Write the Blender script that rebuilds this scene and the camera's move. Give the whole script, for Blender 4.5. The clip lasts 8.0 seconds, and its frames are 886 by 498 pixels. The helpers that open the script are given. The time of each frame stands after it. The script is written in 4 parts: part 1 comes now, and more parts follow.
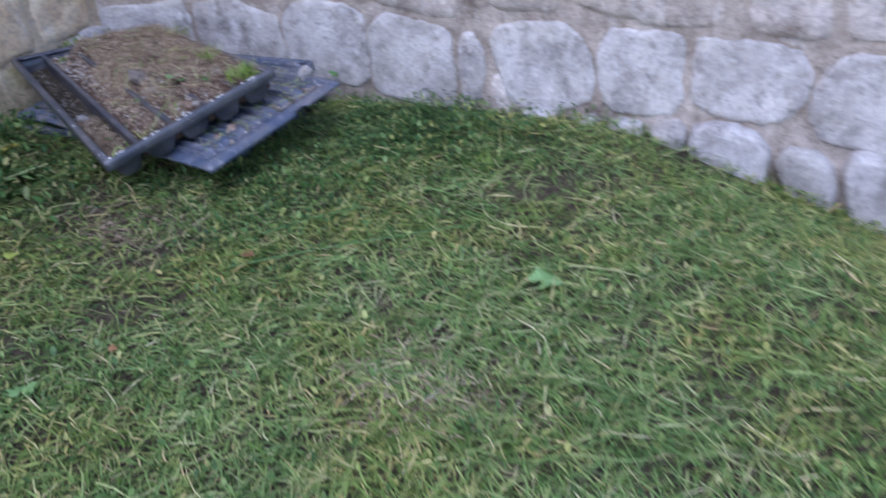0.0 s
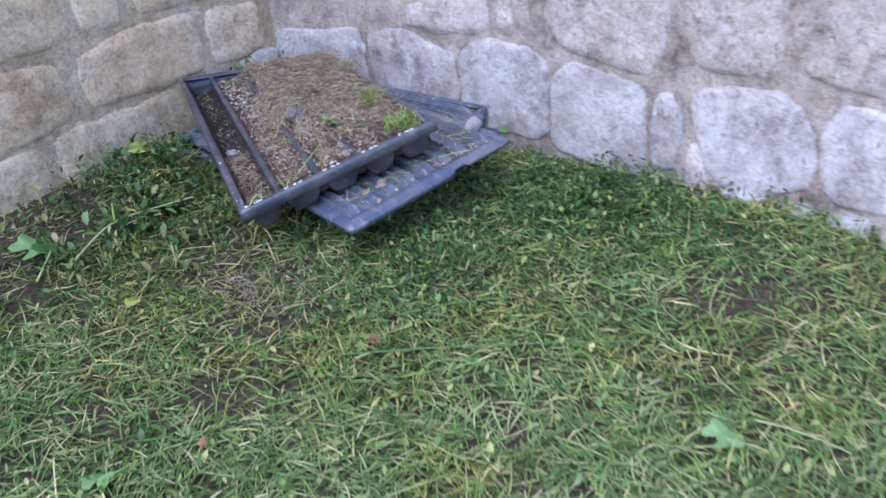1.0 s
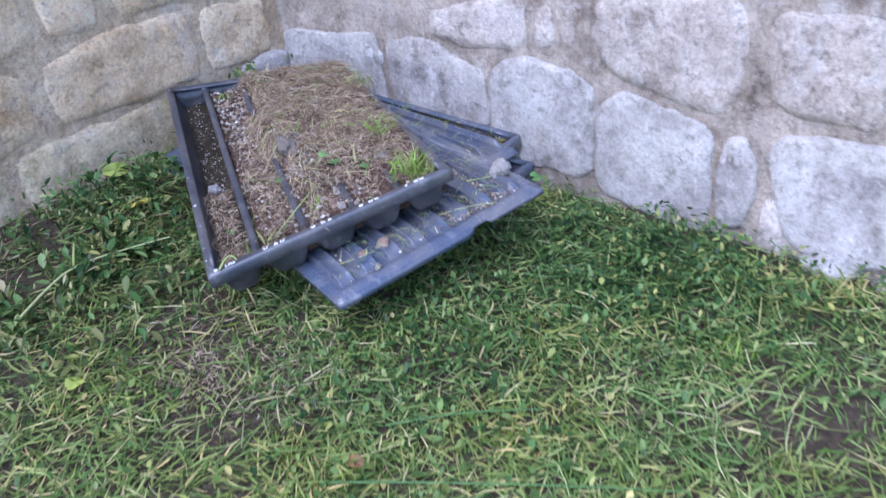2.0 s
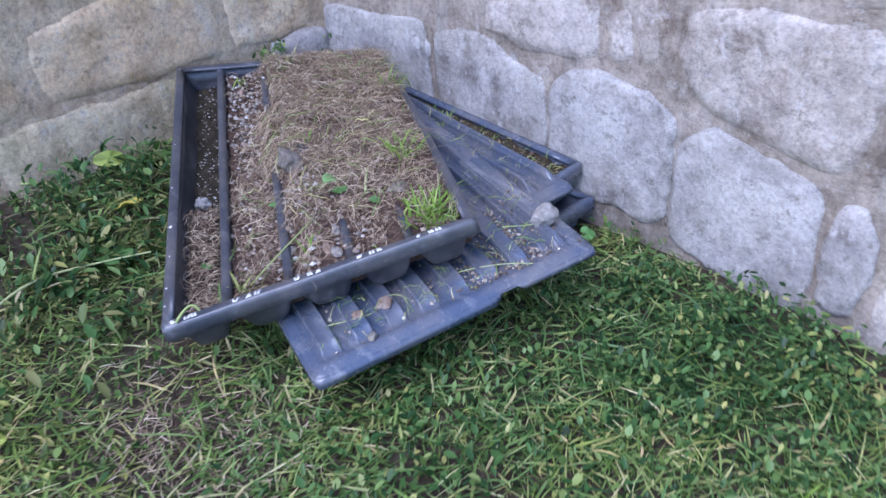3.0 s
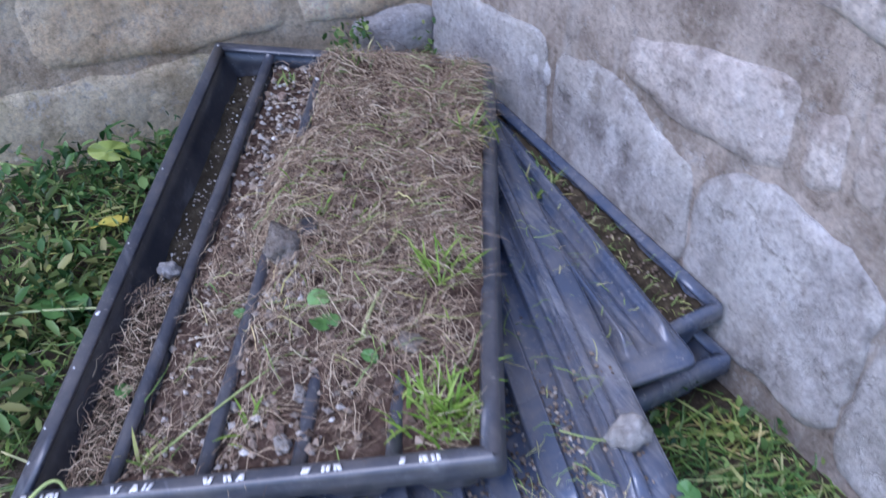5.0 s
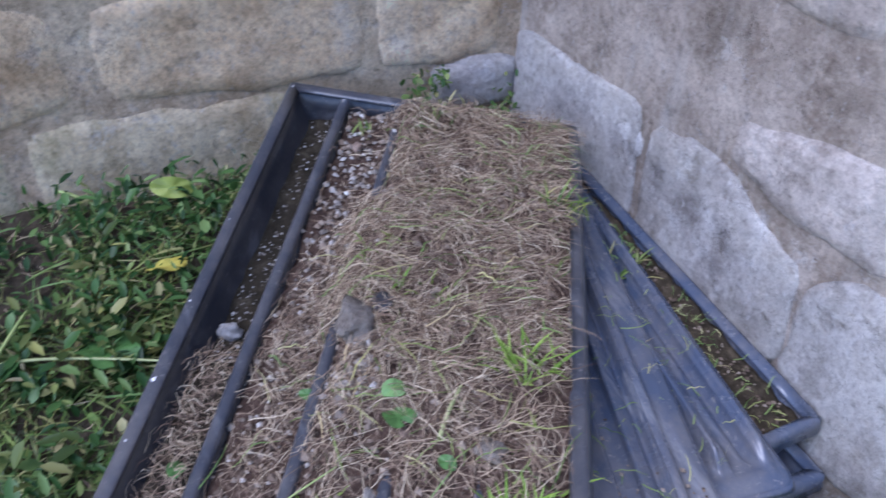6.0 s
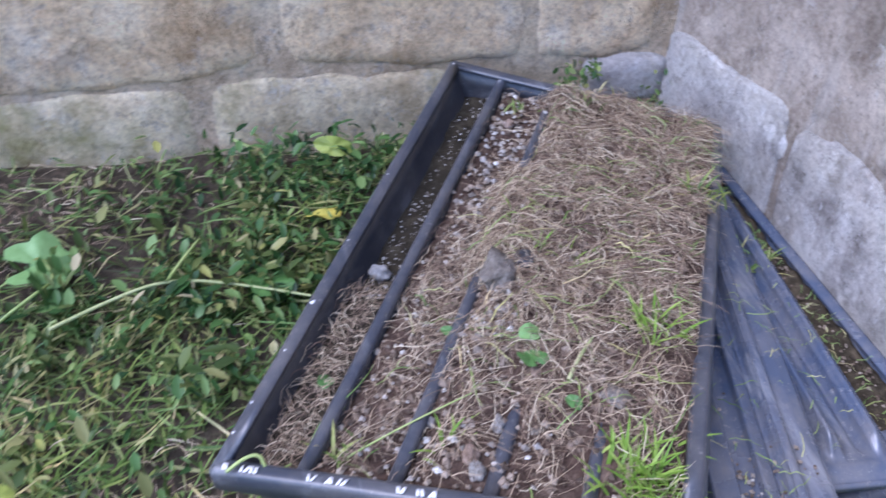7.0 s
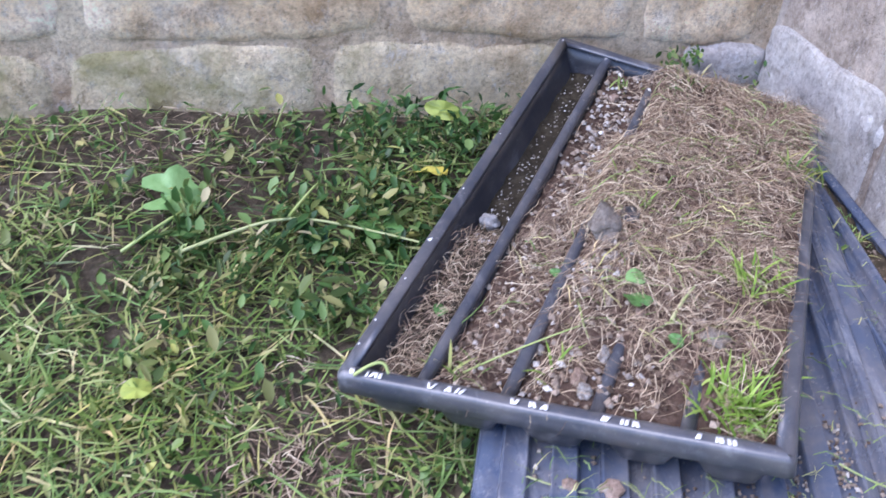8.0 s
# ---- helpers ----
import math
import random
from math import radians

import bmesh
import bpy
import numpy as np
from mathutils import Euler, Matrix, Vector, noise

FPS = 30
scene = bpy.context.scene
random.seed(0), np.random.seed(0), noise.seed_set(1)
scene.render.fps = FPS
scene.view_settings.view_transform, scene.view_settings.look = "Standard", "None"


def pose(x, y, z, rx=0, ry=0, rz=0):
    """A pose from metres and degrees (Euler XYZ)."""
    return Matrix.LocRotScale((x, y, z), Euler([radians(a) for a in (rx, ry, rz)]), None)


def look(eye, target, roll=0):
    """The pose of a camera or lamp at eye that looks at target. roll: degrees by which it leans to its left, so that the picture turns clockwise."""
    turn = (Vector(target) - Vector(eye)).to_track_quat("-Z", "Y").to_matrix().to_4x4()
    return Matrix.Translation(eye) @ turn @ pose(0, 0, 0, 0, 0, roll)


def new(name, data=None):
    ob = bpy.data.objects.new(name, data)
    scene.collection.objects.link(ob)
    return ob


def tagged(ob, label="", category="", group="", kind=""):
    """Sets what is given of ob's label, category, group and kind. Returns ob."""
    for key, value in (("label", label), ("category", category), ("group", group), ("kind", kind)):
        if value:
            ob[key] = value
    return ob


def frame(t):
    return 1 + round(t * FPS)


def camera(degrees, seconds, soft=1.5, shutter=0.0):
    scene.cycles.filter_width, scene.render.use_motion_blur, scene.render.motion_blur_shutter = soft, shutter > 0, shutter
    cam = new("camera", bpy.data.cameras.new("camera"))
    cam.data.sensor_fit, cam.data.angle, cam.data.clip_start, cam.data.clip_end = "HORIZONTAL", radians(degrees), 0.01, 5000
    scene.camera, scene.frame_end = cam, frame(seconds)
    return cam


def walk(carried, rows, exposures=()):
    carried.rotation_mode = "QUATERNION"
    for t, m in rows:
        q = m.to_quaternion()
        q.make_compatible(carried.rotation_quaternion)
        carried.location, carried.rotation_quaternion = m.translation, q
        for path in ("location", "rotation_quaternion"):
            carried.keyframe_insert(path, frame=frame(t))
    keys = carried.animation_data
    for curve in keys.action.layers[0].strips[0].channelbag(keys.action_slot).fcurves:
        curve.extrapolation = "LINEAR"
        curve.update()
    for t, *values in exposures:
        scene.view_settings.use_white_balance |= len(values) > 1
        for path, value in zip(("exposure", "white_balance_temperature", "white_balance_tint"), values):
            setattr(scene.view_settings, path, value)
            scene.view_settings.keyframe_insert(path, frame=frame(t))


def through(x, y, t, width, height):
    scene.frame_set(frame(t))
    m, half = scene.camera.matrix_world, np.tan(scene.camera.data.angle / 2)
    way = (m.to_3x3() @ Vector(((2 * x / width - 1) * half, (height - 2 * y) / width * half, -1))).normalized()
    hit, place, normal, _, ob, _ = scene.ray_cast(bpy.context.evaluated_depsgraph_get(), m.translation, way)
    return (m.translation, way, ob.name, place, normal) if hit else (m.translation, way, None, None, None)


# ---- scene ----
cam = camera(52.5, 8.0, soft=1.5, shutter=0.5)
PATH = [
    (0, (2.325, -2.638, 1.112), (1.607, -1.063, 0.11), -5.4),
    (0.5, (2.271, -2.416, 1.12), (1.328, -0.939, 0.157), -5.9),
    (1, (2.198, -2.251, 1.114), (1.127, -0.86, 0.157), -5.0),
    (1.5, (2.037, -2.014, 1.106), (0.928, -0.673, 0.12), -4.3),
    (2, (1.974, -1.818, 1.118), (0.841, -0.525, 0.097), -4.6),
    (2.2, (1.914, -1.756, 1.1), (0.761, -0.469, 0.091), -4.0),
    (3.3, (1.702, -1.284, 1.065), (0.449, -0.22, -0.074), -2.5),
    (3.5, (1.648, -1.213, 1.05), (0.383, -0.179, -0.104), -2.6),
    (4, (1.549, -1.08, 1.041), (0.31, -0.107, -0.19), -1.0),
    (4.5, (1.443, -0.939, 1.031), (0.154, -0.069, -0.226), -0.2),
    (4.7, (1.394, -0.874, 1.025), (0.075, -0.073, -0.247), 0.0),
    (5.8, (1.2, -0.837, 1.045), (-0.173, -0.088, -0.202), 3.6),
    (6, (1.184, -0.859, 1.04), (-0.201, -0.136, -0.208), 4.5),
    (6.5, (1.214, -0.9, 1.039), (-0.22, -0.279, -0.21), 4.0),
    (7, (1.28, -0.943, 1.036), (-0.208, -0.445, -0.204), 5.4),
    (7.5, (1.335, -0.99, 1.036), (-0.181, -0.597, -0.208), 6.3),
    (8, (1.387, -1.057, 1.02), (-0.133, -0.668, -0.22), 7.4),
]
EXPOSURES = [(0.0, 1.2, 5420, 24), (0.5, 1.41, 5420, 24), (1.0, 1.61, 5430, 24), (2.0, 1.81, 5410, 24), (3.5, 1.62, 5320, 24), (4.5, 1.56, 5320, 24), (6.0, 1.52, 5380, 24), (6.5, 1.7, 5430, 24), (7.0, 1.88, 5500, 25), (8.0, 2.15, 5750, 25)]
walk(cam, [(t, look(eye, target, roll)) for t, eye, target, roll in PATH], EXPOSURES)

# ---------------------------------------------------------------- light
world = bpy.data.worlds.new("sky")
scene.world = world
world.use_nodes = True
wn = world.node_tree
sky = wn.nodes.new("ShaderNodeTexSky")
sky.sky_type = "NISHITA"
sky.sun_disc = False
sky.sun_elevation = radians(38)
sky.sun_rotation = radians(200)
wn.nodes["Background"].inputs["Strength"].default_value = 0.15
wn.links.new(sky.outputs["Color"], wn.nodes["Background"].inputs["Color"])
sun = new("sun", bpy.data.lights.new("sun", "SUN"))
sun.data.energy, sun.data.angle, sun.data.color = 0.9, radians(35), (1.0, 0.97, 0.94)
sun.matrix_world = look((1.2, -3.0, 4.5), (0.2, 0, 0))


# ---------------------------------------------------------------- materials
def nodes_of(name):
    m = bpy.data.materials.new(name)
    m.use_nodes = True
    return m, m.node_tree.nodes, m.node_tree.links, m.node_tree.nodes["Principled BSDF"]


def noise_node(n, l, scale, detail=6.0, rough=0.6, stretch=None):
    co = n.new("ShaderNodeTexCoord")
    t = n.new("ShaderNodeTexNoise")
    t.inputs["Scale"].default_value = scale
    t.inputs["Detail"].default_value = detail
    t.inputs["Roughness"].default_value = rough
    if stretch:
        mp = n.new("ShaderNodeMapping")
        mp.inputs["Scale"].default_value = stretch
        l.new(co.outputs["Object"], mp.inputs["Vector"])
        l.new(mp.outputs["Vector"], t.inputs["Vector"])
    else:
        l.new(co.outputs["Object"], t.inputs["Vector"])
    return t.outputs["Fac"]


def ramp(n, l, fac, stops):
    r = n.new("ShaderNodeValToRGB")
    while len(r.color_ramp.elements) < len(stops):
        r.color_ramp.elements.new(0.5)
    for e, (p, c) in zip(r.color_ramp.elements, stops):
        e.position = p
        e.color = (*c, 1) if len(c) == 3 else c
    l.new(fac, r.inputs["Fac"])
    return r.outputs["Color"]


def mix(n, l, fac, a, b, kind="MIX"):
    m = n.new("ShaderNodeMix")
    m.data_type, m.blend_type = "RGBA", kind
    for value, key in ((fac, 0), (a, 6), (b, 7)):
        if isinstance(value, bpy.types.NodeSocket):
            l.new(value, m.inputs[key])
        else:
            m.inputs[key].default_value = value if key == 0 else (*value, 1)
    return m.outputs[2]


def gate(n, l, fac, lo, hi, top=1.0):
    m = n.new("ShaderNodeMapRange")
    m.inputs["From Min"].default_value, m.inputs["From Max"].default_value = lo, hi
    m.inputs["To Max"].default_value = top
    l.new(fac, m.inputs["Value"])
    return m.outputs["Result"]


def bump(n, l, bsdf, fac, strength, distance):
    b = n.new("ShaderNodeBump")
    b.inputs["Strength"].default_value, b.inputs["Distance"].default_value = strength, distance
    l.new(fac, b.inputs["Height"])
    old = bsdf.inputs["Normal"].links
    if old:
        l.new(old[0].from_socket, b.inputs["Normal"])
    l.new(b.outputs["Normal"], bsdf.inputs["Normal"])


def stone_material(name, dark, mid, light, lime, speck, moss=0.0, streak=0.0, relief=0.019):
    m, n, l, p = nodes_of(name)
    c = ramp(n, l, noise_node(n, l, 6, 10, 0.72), [(0.36, dark), (0.5, mid), (0.63, light)])
    c = mix(n, l, 0.7, c, ramp(n, l, noise_node(n, l, 19, 9, 0.75), [(0.34, (0.7, 0.66, 0.62)), (0.5, (1.06, 1.06, 1.05)), (0.66, (1.25, 1.22, 1.17))]), "MULTIPLY")
    info = n.new("ShaderNodeObjectInfo")
    c = mix(n, l, 0.55, c, ramp(n, l, info.outputs["Random"], [(0.0, (0.8, 0.76, 0.7)), (0.5, (0.95, 0.94, 0.92)), (1.0, (1.0, 1.0, 1.0))]), "MULTIPLY")
    c = mix(n, l, gate(n, l, noise_node(n, l, 4.5, 7, 0.7, (1, 1, 0.5)), 0.56, 0.62, lime), c, (0.74, 0.72, 0.69))
    c = mix(n, l, gate(n, l, noise_node(n, l, 38, 6, 0.75), 0.53, 0.68, speck), c, (0.12, 0.10, 0.08))
    c = mix(n, l, gate(n, l, noise_node(n, l, 70, 4, 0.7), 0.6, 0.72, 0.5), c, (0.7, 0.66, 0.6))
    c = mix(n, l, gate(n, l, noise_node(n, l, 11, 8, 0.78), 0.53, 0.6, speck), c, (0.62, 0.57, 0.53), "MULTIPLY")
    c = mix(n, l, gate(n, l, noise_node(n, l, 17, 9, 0.8), 0.57, 0.6, lime), c, (0.8, 0.79, 0.77))
    c = mix(n, l, 0.75, c, ramp(n, l, noise_node(n, l, 85, 6, 0.8), [(0.36, (0.72, 0.69, 0.66)), (0.5, (1.12, 1.12, 1.12)), (0.64, (1.3, 1.29, 1.27))]), "MULTIPLY")
    c = mix(n, l, gate(n, l, noise_node(n, l, 42, 5, 0.75, (1, 1, 0.45)), 0.62, 0.65, lime), c, (0.82, 0.81, 0.8))
    pits = noise_node(n, l, 34, 6, 0.7)
    # Hollows multiplied darker: shade painted in to back up the weak bump shading.
    c = mix(n, l, gate(n, l, pits, 0.58, 0.7, 0.6), c, (0.42, 0.37, 0.33), "MULTIPLY")
    if streak:
        c = mix(n, l, gate(n, l, noise_node(n, l, 13, 6, 0.7, (1, 1, 0.12)), 0.55, 0.68, streak), c, (0.66, 0.64, 0.6))
        c = mix(n, l, gate(n, l, noise_node(n, l, 9, 7, 0.75, (1, 1, 0.2)), 0.56, 0.7, streak), c, (0.15, 0.12, 0.10))
    if moss:
        c = mix(n, l, gate(n, l, noise_node(n, l, 3.1, 6, 0.65), 0.44, 0.58, moss), c, (0.26, 0.24, 0.07))
    l.new(c, p.inputs["Base Color"])
    p.inputs["Roughness"].default_value = 0.92
    p.inputs["Specular IOR Level"].default_value = 0.2
    bump(n, l, p, noise_node(n, l, 8, 6, 0.7), 0.4, relief * 1.4)
    bump(n, l, p, noise_node(n, l, 26, 8, 0.78), 0.95, relief)
    bump(n, l, p, noise_node(n, l, 110, 6, 0.75), 0.8, 0.006)
    bump(n, l, p, gate(n, l, pits, 0.68, 0.56), 0.7, 0.006)
    return m


STONE_PALE = stone_material("pale_tufa", (0.33, 0.315, 0.31), (0.58, 0.565, 0.56), (0.7, 0.69, 0.685), 0.6, 0.35, 0.1, 0.25)
LIME_CRUST = stone_material("lime_crust", (0.5, 0.49, 0.48), (0.74, 0.73, 0.72), (0.84, 0.83, 0.82), 0.8, 0.3, 0.0, 0.3)
STONE_GREY = stone_material("lichened_tufa", (0.31, 0.265, 0.235), (0.6, 0.55, 0.51), (0.76, 0.71, 0.67), 0.5, 0.6, 0.0, 0.5)
STONE_WARM = stone_material("warm_tufa", (0.58, 0.41, 0.25), (0.88, 0.71, 0.49), (0.95, 0.83, 0.64), 0.25, 0.22, 0.0, 0.15, 0.026)
STONE_MOSSY = stone_material("mossy_tufa", (0.52, 0.41, 0.26), (0.82, 0.7, 0.49), (0.9, 0.8, 0.61), 0.35, 0.18, 0.72, 0.1, 0.024)
MORTAR_GREY = stone_material("grey_mortar", (0.22, 0.185, 0.155), (0.43, 0.375, 0.325), (0.6, 0.54, 0.48), 0.45, 0.6, 0.0, 0.4)
MORTAR_WARM = stone_material("warm_mortar", (0.42, 0.305, 0.2), (0.68, 0.55, 0.4), (0.82, 0.7, 0.53), 0.3, 0.5, 0.15, 0.0, 0.026)


def plastic_material(name, base, dust, gloss=(0.2, 0.5)):
    m, n, l, p = nodes_of(name)
    c = mix(n, l, gate(n, l, noise_node(n, l, 9, 7, 0.7), 0.42, 0.75, dust), base, (0.22, 0.20, 0.18))
    c = mix(n, l, gate(n, l, noise_node(n, l, 90, 5, 0.8), 0.6, 0.7, dust), c, (0.36, 0.34, 0.31))
    c = mix(n, l, gate(n, l, noise_node(n, l, 30, 6, 0.8, (1, 1, 1)), 0.64, 0.7, 0.4), c, (0.3, 0.31, 0.33))
    c = mix(n, l, gate(n, l, noise_node(n, l, 24, 6, 0.7, (0.12, 1, 1)), 0.55, 0.7, dust * 0.8), c, (0.3, 0.31, 0.33))
    l.new(c, p.inputs["Base Color"])
    r = n.new("ShaderNodeMapRange")
    r.inputs["To Min"].default_value, r.inputs["To Max"].default_value = gloss
    l.new(noise_node(n, l, 14, 5, 0.6), r.inputs["Value"])
    l.new(r.outputs["Result"], p.inputs["Roughness"])
    p.inputs["Specular IOR Level"].default_value = 0.65
    bump(n, l, p, noise_node(n, l, 60, 4, 0.6), 0.15, 0.002)
    return m


PLASTIC = plastic_material("grey_black_plastic", (0.022, 0.025, 0.034), 0.3)
# Same plastic as the body: lighter base paints daylight on the lip; specks are wear.
PLASTIC_RIM_LIT = plastic_material("worn_lit_rim_plastic", (0.038, 0.044, 0.060), 0.45)
# Dusty black plastic; the blue base colour paints in the sky's sheen.
PLASTIC_DUSTY_SHEEN = plastic_material("dusty_sheen_plastic", (0.068, 0.088, 0.135), 0.75, (0.12, 0.4))


def soil_material(name, dark, mid, light, turf=False):
    m, n, l, p = nodes_of(name)
    c = ramp(n, l, noise_node(n, l, 45, 8, 0.75), [(0.3, dark), (0.52, mid), (0.7, light)])
    c = mix(n, l, gate(n, l, noise_node(n, l, 5, 5, 0.6), 0.35, 0.7, 0.5), c, dark)
    if turf:
        co, far_off = n.new("ShaderNodeTexCoord"), n.new("ShaderNodeVectorMath")
        far_off.operation = "LENGTH"
        l.new(co.outputs["Object"], far_off.inputs[0])
        green = ramp(n, l, noise_node(n, l, 12, 8, 0.75), [(0.3, (0.04, 0.075, 0.02)), (0.5, (0.10, 0.15, 0.04)), (0.7, (0.2, 0.22, 0.08))])
        c = mix(n, l, gate(n, l, far_off.outputs["Value"], 3.4, 5.5), c, green)
    l.new(c, p.inputs["Base Color"])
    p.inputs["Roughness"].default_value = 0.95
    p.inputs["Specular IOR Level"].default_value = 0.15
    bump(n, l, p, noise_node(n, l, 80, 8, 0.75), 0.9, 0.01)
    return m


SOIL = soil_material("potting_soil", (0.038, 0.025, 0.019), (0.11, 0.071, 0.052), (0.25, 0.18, 0.135))
DAMP = soil_material("damp_soil", (0.02, 0.017, 0.012), (0.055, 0.045, 0.03), (0.13, 0.11, 0.075))
MOSSY = soil_material("mossy_soil", (0.03, 0.025, 0.016), (0.085, 0.066, 0.042), (0.2, 0.155, 0.1))
EARTH = soil_material("lawn_earth", (0.034, 0.027, 0.019), (0.088, 0.07, 0.048), (0.19, 0.155, 0.11), True)


def island_material(name, stops, rough=0.6, through=0.0, patches=False):
    """Colour picked blade by blade."""
    m, n, l, p = nodes_of(name)
    g = n.new("ShaderNodeNewGeometry")
    c = ramp(n, l, g.outputs["Random Per Island"], stops)
    if patches:
        c = mix(n, l, gate(n, l, noise_node(n, l, 2.2, 5, 0.65), 0.47, 0.62, 0.5), c, (1.2, 0.93, 0.66), "MULTIPLY")
        c = mix(n, l, gate(n, l, noise_node(n, l, 5.5, 4, 0.6), 0.5, 0.65, 0.6), c, (0.5, 0.62, 0.5), "MULTIPLY")
        c = mix(n, l, gate(n, l, noise_node(n, l, 19, 4, 0.6), 0.5, 0.62, 0.6), c, (0.5, 0.56, 0.5), "MULTIPLY")
        c = mix(n, l, gate(n, l, noise_node(n, l, 27, 3, 0.6), 0.55, 0.65, 0.5), c, (1.5, 1.4, 1.3), "MULTIPLY")
    l.new(c, p.inputs["Base Color"])
    p.inputs["Roughness"].default_value = rough
    p.inputs["Specular IOR Level"].default_value = 0.3
    if through:
        t = n.new("ShaderNodeBsdfTranslucent")
        l.new(c, t.inputs["Color"])
        s = n.new("ShaderNodeMixShader")
        s.inputs[0].default_value = through
        l.new(p.outputs[0], s.inputs[1])
        l.new(t.outputs[0], s.inputs[2])
        l.new(s.outputs[0], n["Material Output"].inputs["Surface"])
    return m


GRASS = island_material("grass_blades", [(0.0, (0.0793, 0.159, 0.0342)), (0.4, (0.165, 0.268, 0.0634)), (0.7, (0.275, 0.354, 0.104)), (0.9, (0.451, 0.439, 0.177)), (1.0, (0.61, 0.512, 0.281))], 0.5, 0.25, True)
CLIPPINGS = island_material("cut_grass", [(0.0, (0.122, 0.232, 0.061)), (0.55, (0.244, 0.366, 0.116)), (0.85, (0.415, 0.47, 0.195)), (1.0, (0.683, 0.622, 0.378))], 0.55, 0.2, True)
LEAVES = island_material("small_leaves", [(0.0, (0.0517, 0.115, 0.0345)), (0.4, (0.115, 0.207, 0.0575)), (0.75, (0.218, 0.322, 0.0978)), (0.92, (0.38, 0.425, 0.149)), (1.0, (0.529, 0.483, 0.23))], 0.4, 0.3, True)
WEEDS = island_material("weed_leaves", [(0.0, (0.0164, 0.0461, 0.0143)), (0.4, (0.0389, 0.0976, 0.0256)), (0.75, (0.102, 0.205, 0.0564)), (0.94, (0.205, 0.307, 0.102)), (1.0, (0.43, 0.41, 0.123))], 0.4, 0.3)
CUTWEED = island_material("cut_weeds", [(0.0, (0.0331, 0.0615, 0.017)), (0.35, (0.0851, 0.128, 0.035)), (0.7, (0.18, 0.213, 0.0662)), (0.9, (0.341, 0.331, 0.132)), (1.0, (0.473, 0.407, 0.237))], 0.45, 0.3)
STRAW = island_material("dry_straw", [(0.0, (0.065, 0.04, 0.03)), (0.3, (0.17, 0.115, 0.08)), (0.6, (0.34, 0.25, 0.17)), (0.85, (0.5, 0.4, 0.27)), (1.0, (0.7, 0.61, 0.44))], 0.7, 0.1)
PEBBLE = island_material("pale_gravel", [(0.0, (0.12, 0.09, 0.065)), (0.5, (0.26, 0.21, 0.16)), (0.85, (0.42, 0.38, 0.32)), (1.0, (0.62, 0.6, 0.56))], 0.9)
GRIT = island_material("white_grit", [(0.0, (0.14, 0.12, 0.1)), (0.45, (0.28, 0.25, 0.22)), (0.85, (0.46, 0.44, 0.4)), (1.0, (0.7, 0.69, 0.66))], 0.9)
CRUMBS = island_material("soil_crumbs", [(0.0, (0.06, 0.042, 0.03)), (0.6, (0.17, 0.125, 0.09)), (1.0, (0.34, 0.28, 0.22))], 0.95)


def leaf_material(name, a, b):
    m, n, l, p = nodes_of(name)
    l.new(ramp(n, l, noise_node(n, l, 40, 5, 0.6), [(0.35, a), (0.65, b)]), p.inputs["Base Color"])
    p.inputs["Roughness"].default_value = 0.5
    bump(n, l, p, noise_node(n, l, 120, 4, 0.6), 0.4, 0.003)
    return m


LEAF_PALE = leaf_material("pale_leaf_underside", (0.14, 0.27, 0.08), (0.21, 0.36, 0.13))
LEAF_GREEN = leaf_material("leaf_green", (0.05, 0.13, 0.03), (0.09, 0.2, 0.05))
LEAF_YELLOW = leaf_material("yellow_leaf", (0.45, 0.36, 0.05), (0.55, 0.5, 0.1))
LEAF_LIME = leaf_material("lime_leaf", (0.28, 0.34, 0.06), (0.36, 0.42, 0.09))
LEAF_BROWN = leaf_material("brown_leaf", (0.20, 0.095, 0.04), (0.34, 0.17, 0.07))
TUFT = island_material("bright_tuft", [(0.0, (0.13, 0.25, 0.03)), (0.6, (0.24, 0.38, 0.06)), (1.0, (0.36, 0.46, 0.12))], 0.45, 0.3)
ROCK = stone_material("field_stone", (0.2, 0.175, 0.15), (0.3, 0.27, 0.24), (0.4, 0.365, 0.33), 0.2, 0.2)
LIMESTONE = stone_material("white_stone", (0.34, 0.31, 0.28), (0.46, 0.43, 0.4), (0.58, 0.55, 0.52), 0.4, 0.1)
WHITESTONE = stone_material("chalky_stone", (0.42, 0.41, 0.4), (0.54, 0.53, 0.52), (0.64, 0.63, 0.62), 0.4, 0.1)
PINKSTONE = stone_material("pinkish_stone", (0.3, 0.21, 0.16), (0.4, 0.3, 0.24), (0.5, 0.4, 0.34), 0.2, 0.1)
CHALK, n_, l_, p_ = nodes_of("white_marker")
p_.inputs["Roughness"].default_value = 0.7
l_.new(ramp(n_, l_, noise_node(n_, l_, 160, 4, 0.7), [(0.4, (0.55, 0.56, 0.58)), (0.6, (0.8, 0.8, 0.8))]), p_.inputs["Base Color"])


# ---------------------------------------------------------------- mesh helpers
def mesh_ob(name, verts, faces, material, parent=None, label="", smooth=True):
    me = bpy.data.meshes.new(name)
    me.from_pydata([tuple(v) for v in verts], [], faces)
    me.materials.append(material)
    me.shade_smooth() if smooth else me.shade_flat()
    ob = new(name, me)
    if parent:
        ob.parent = parent
    if label:
        ob["label"] = label
    return ob


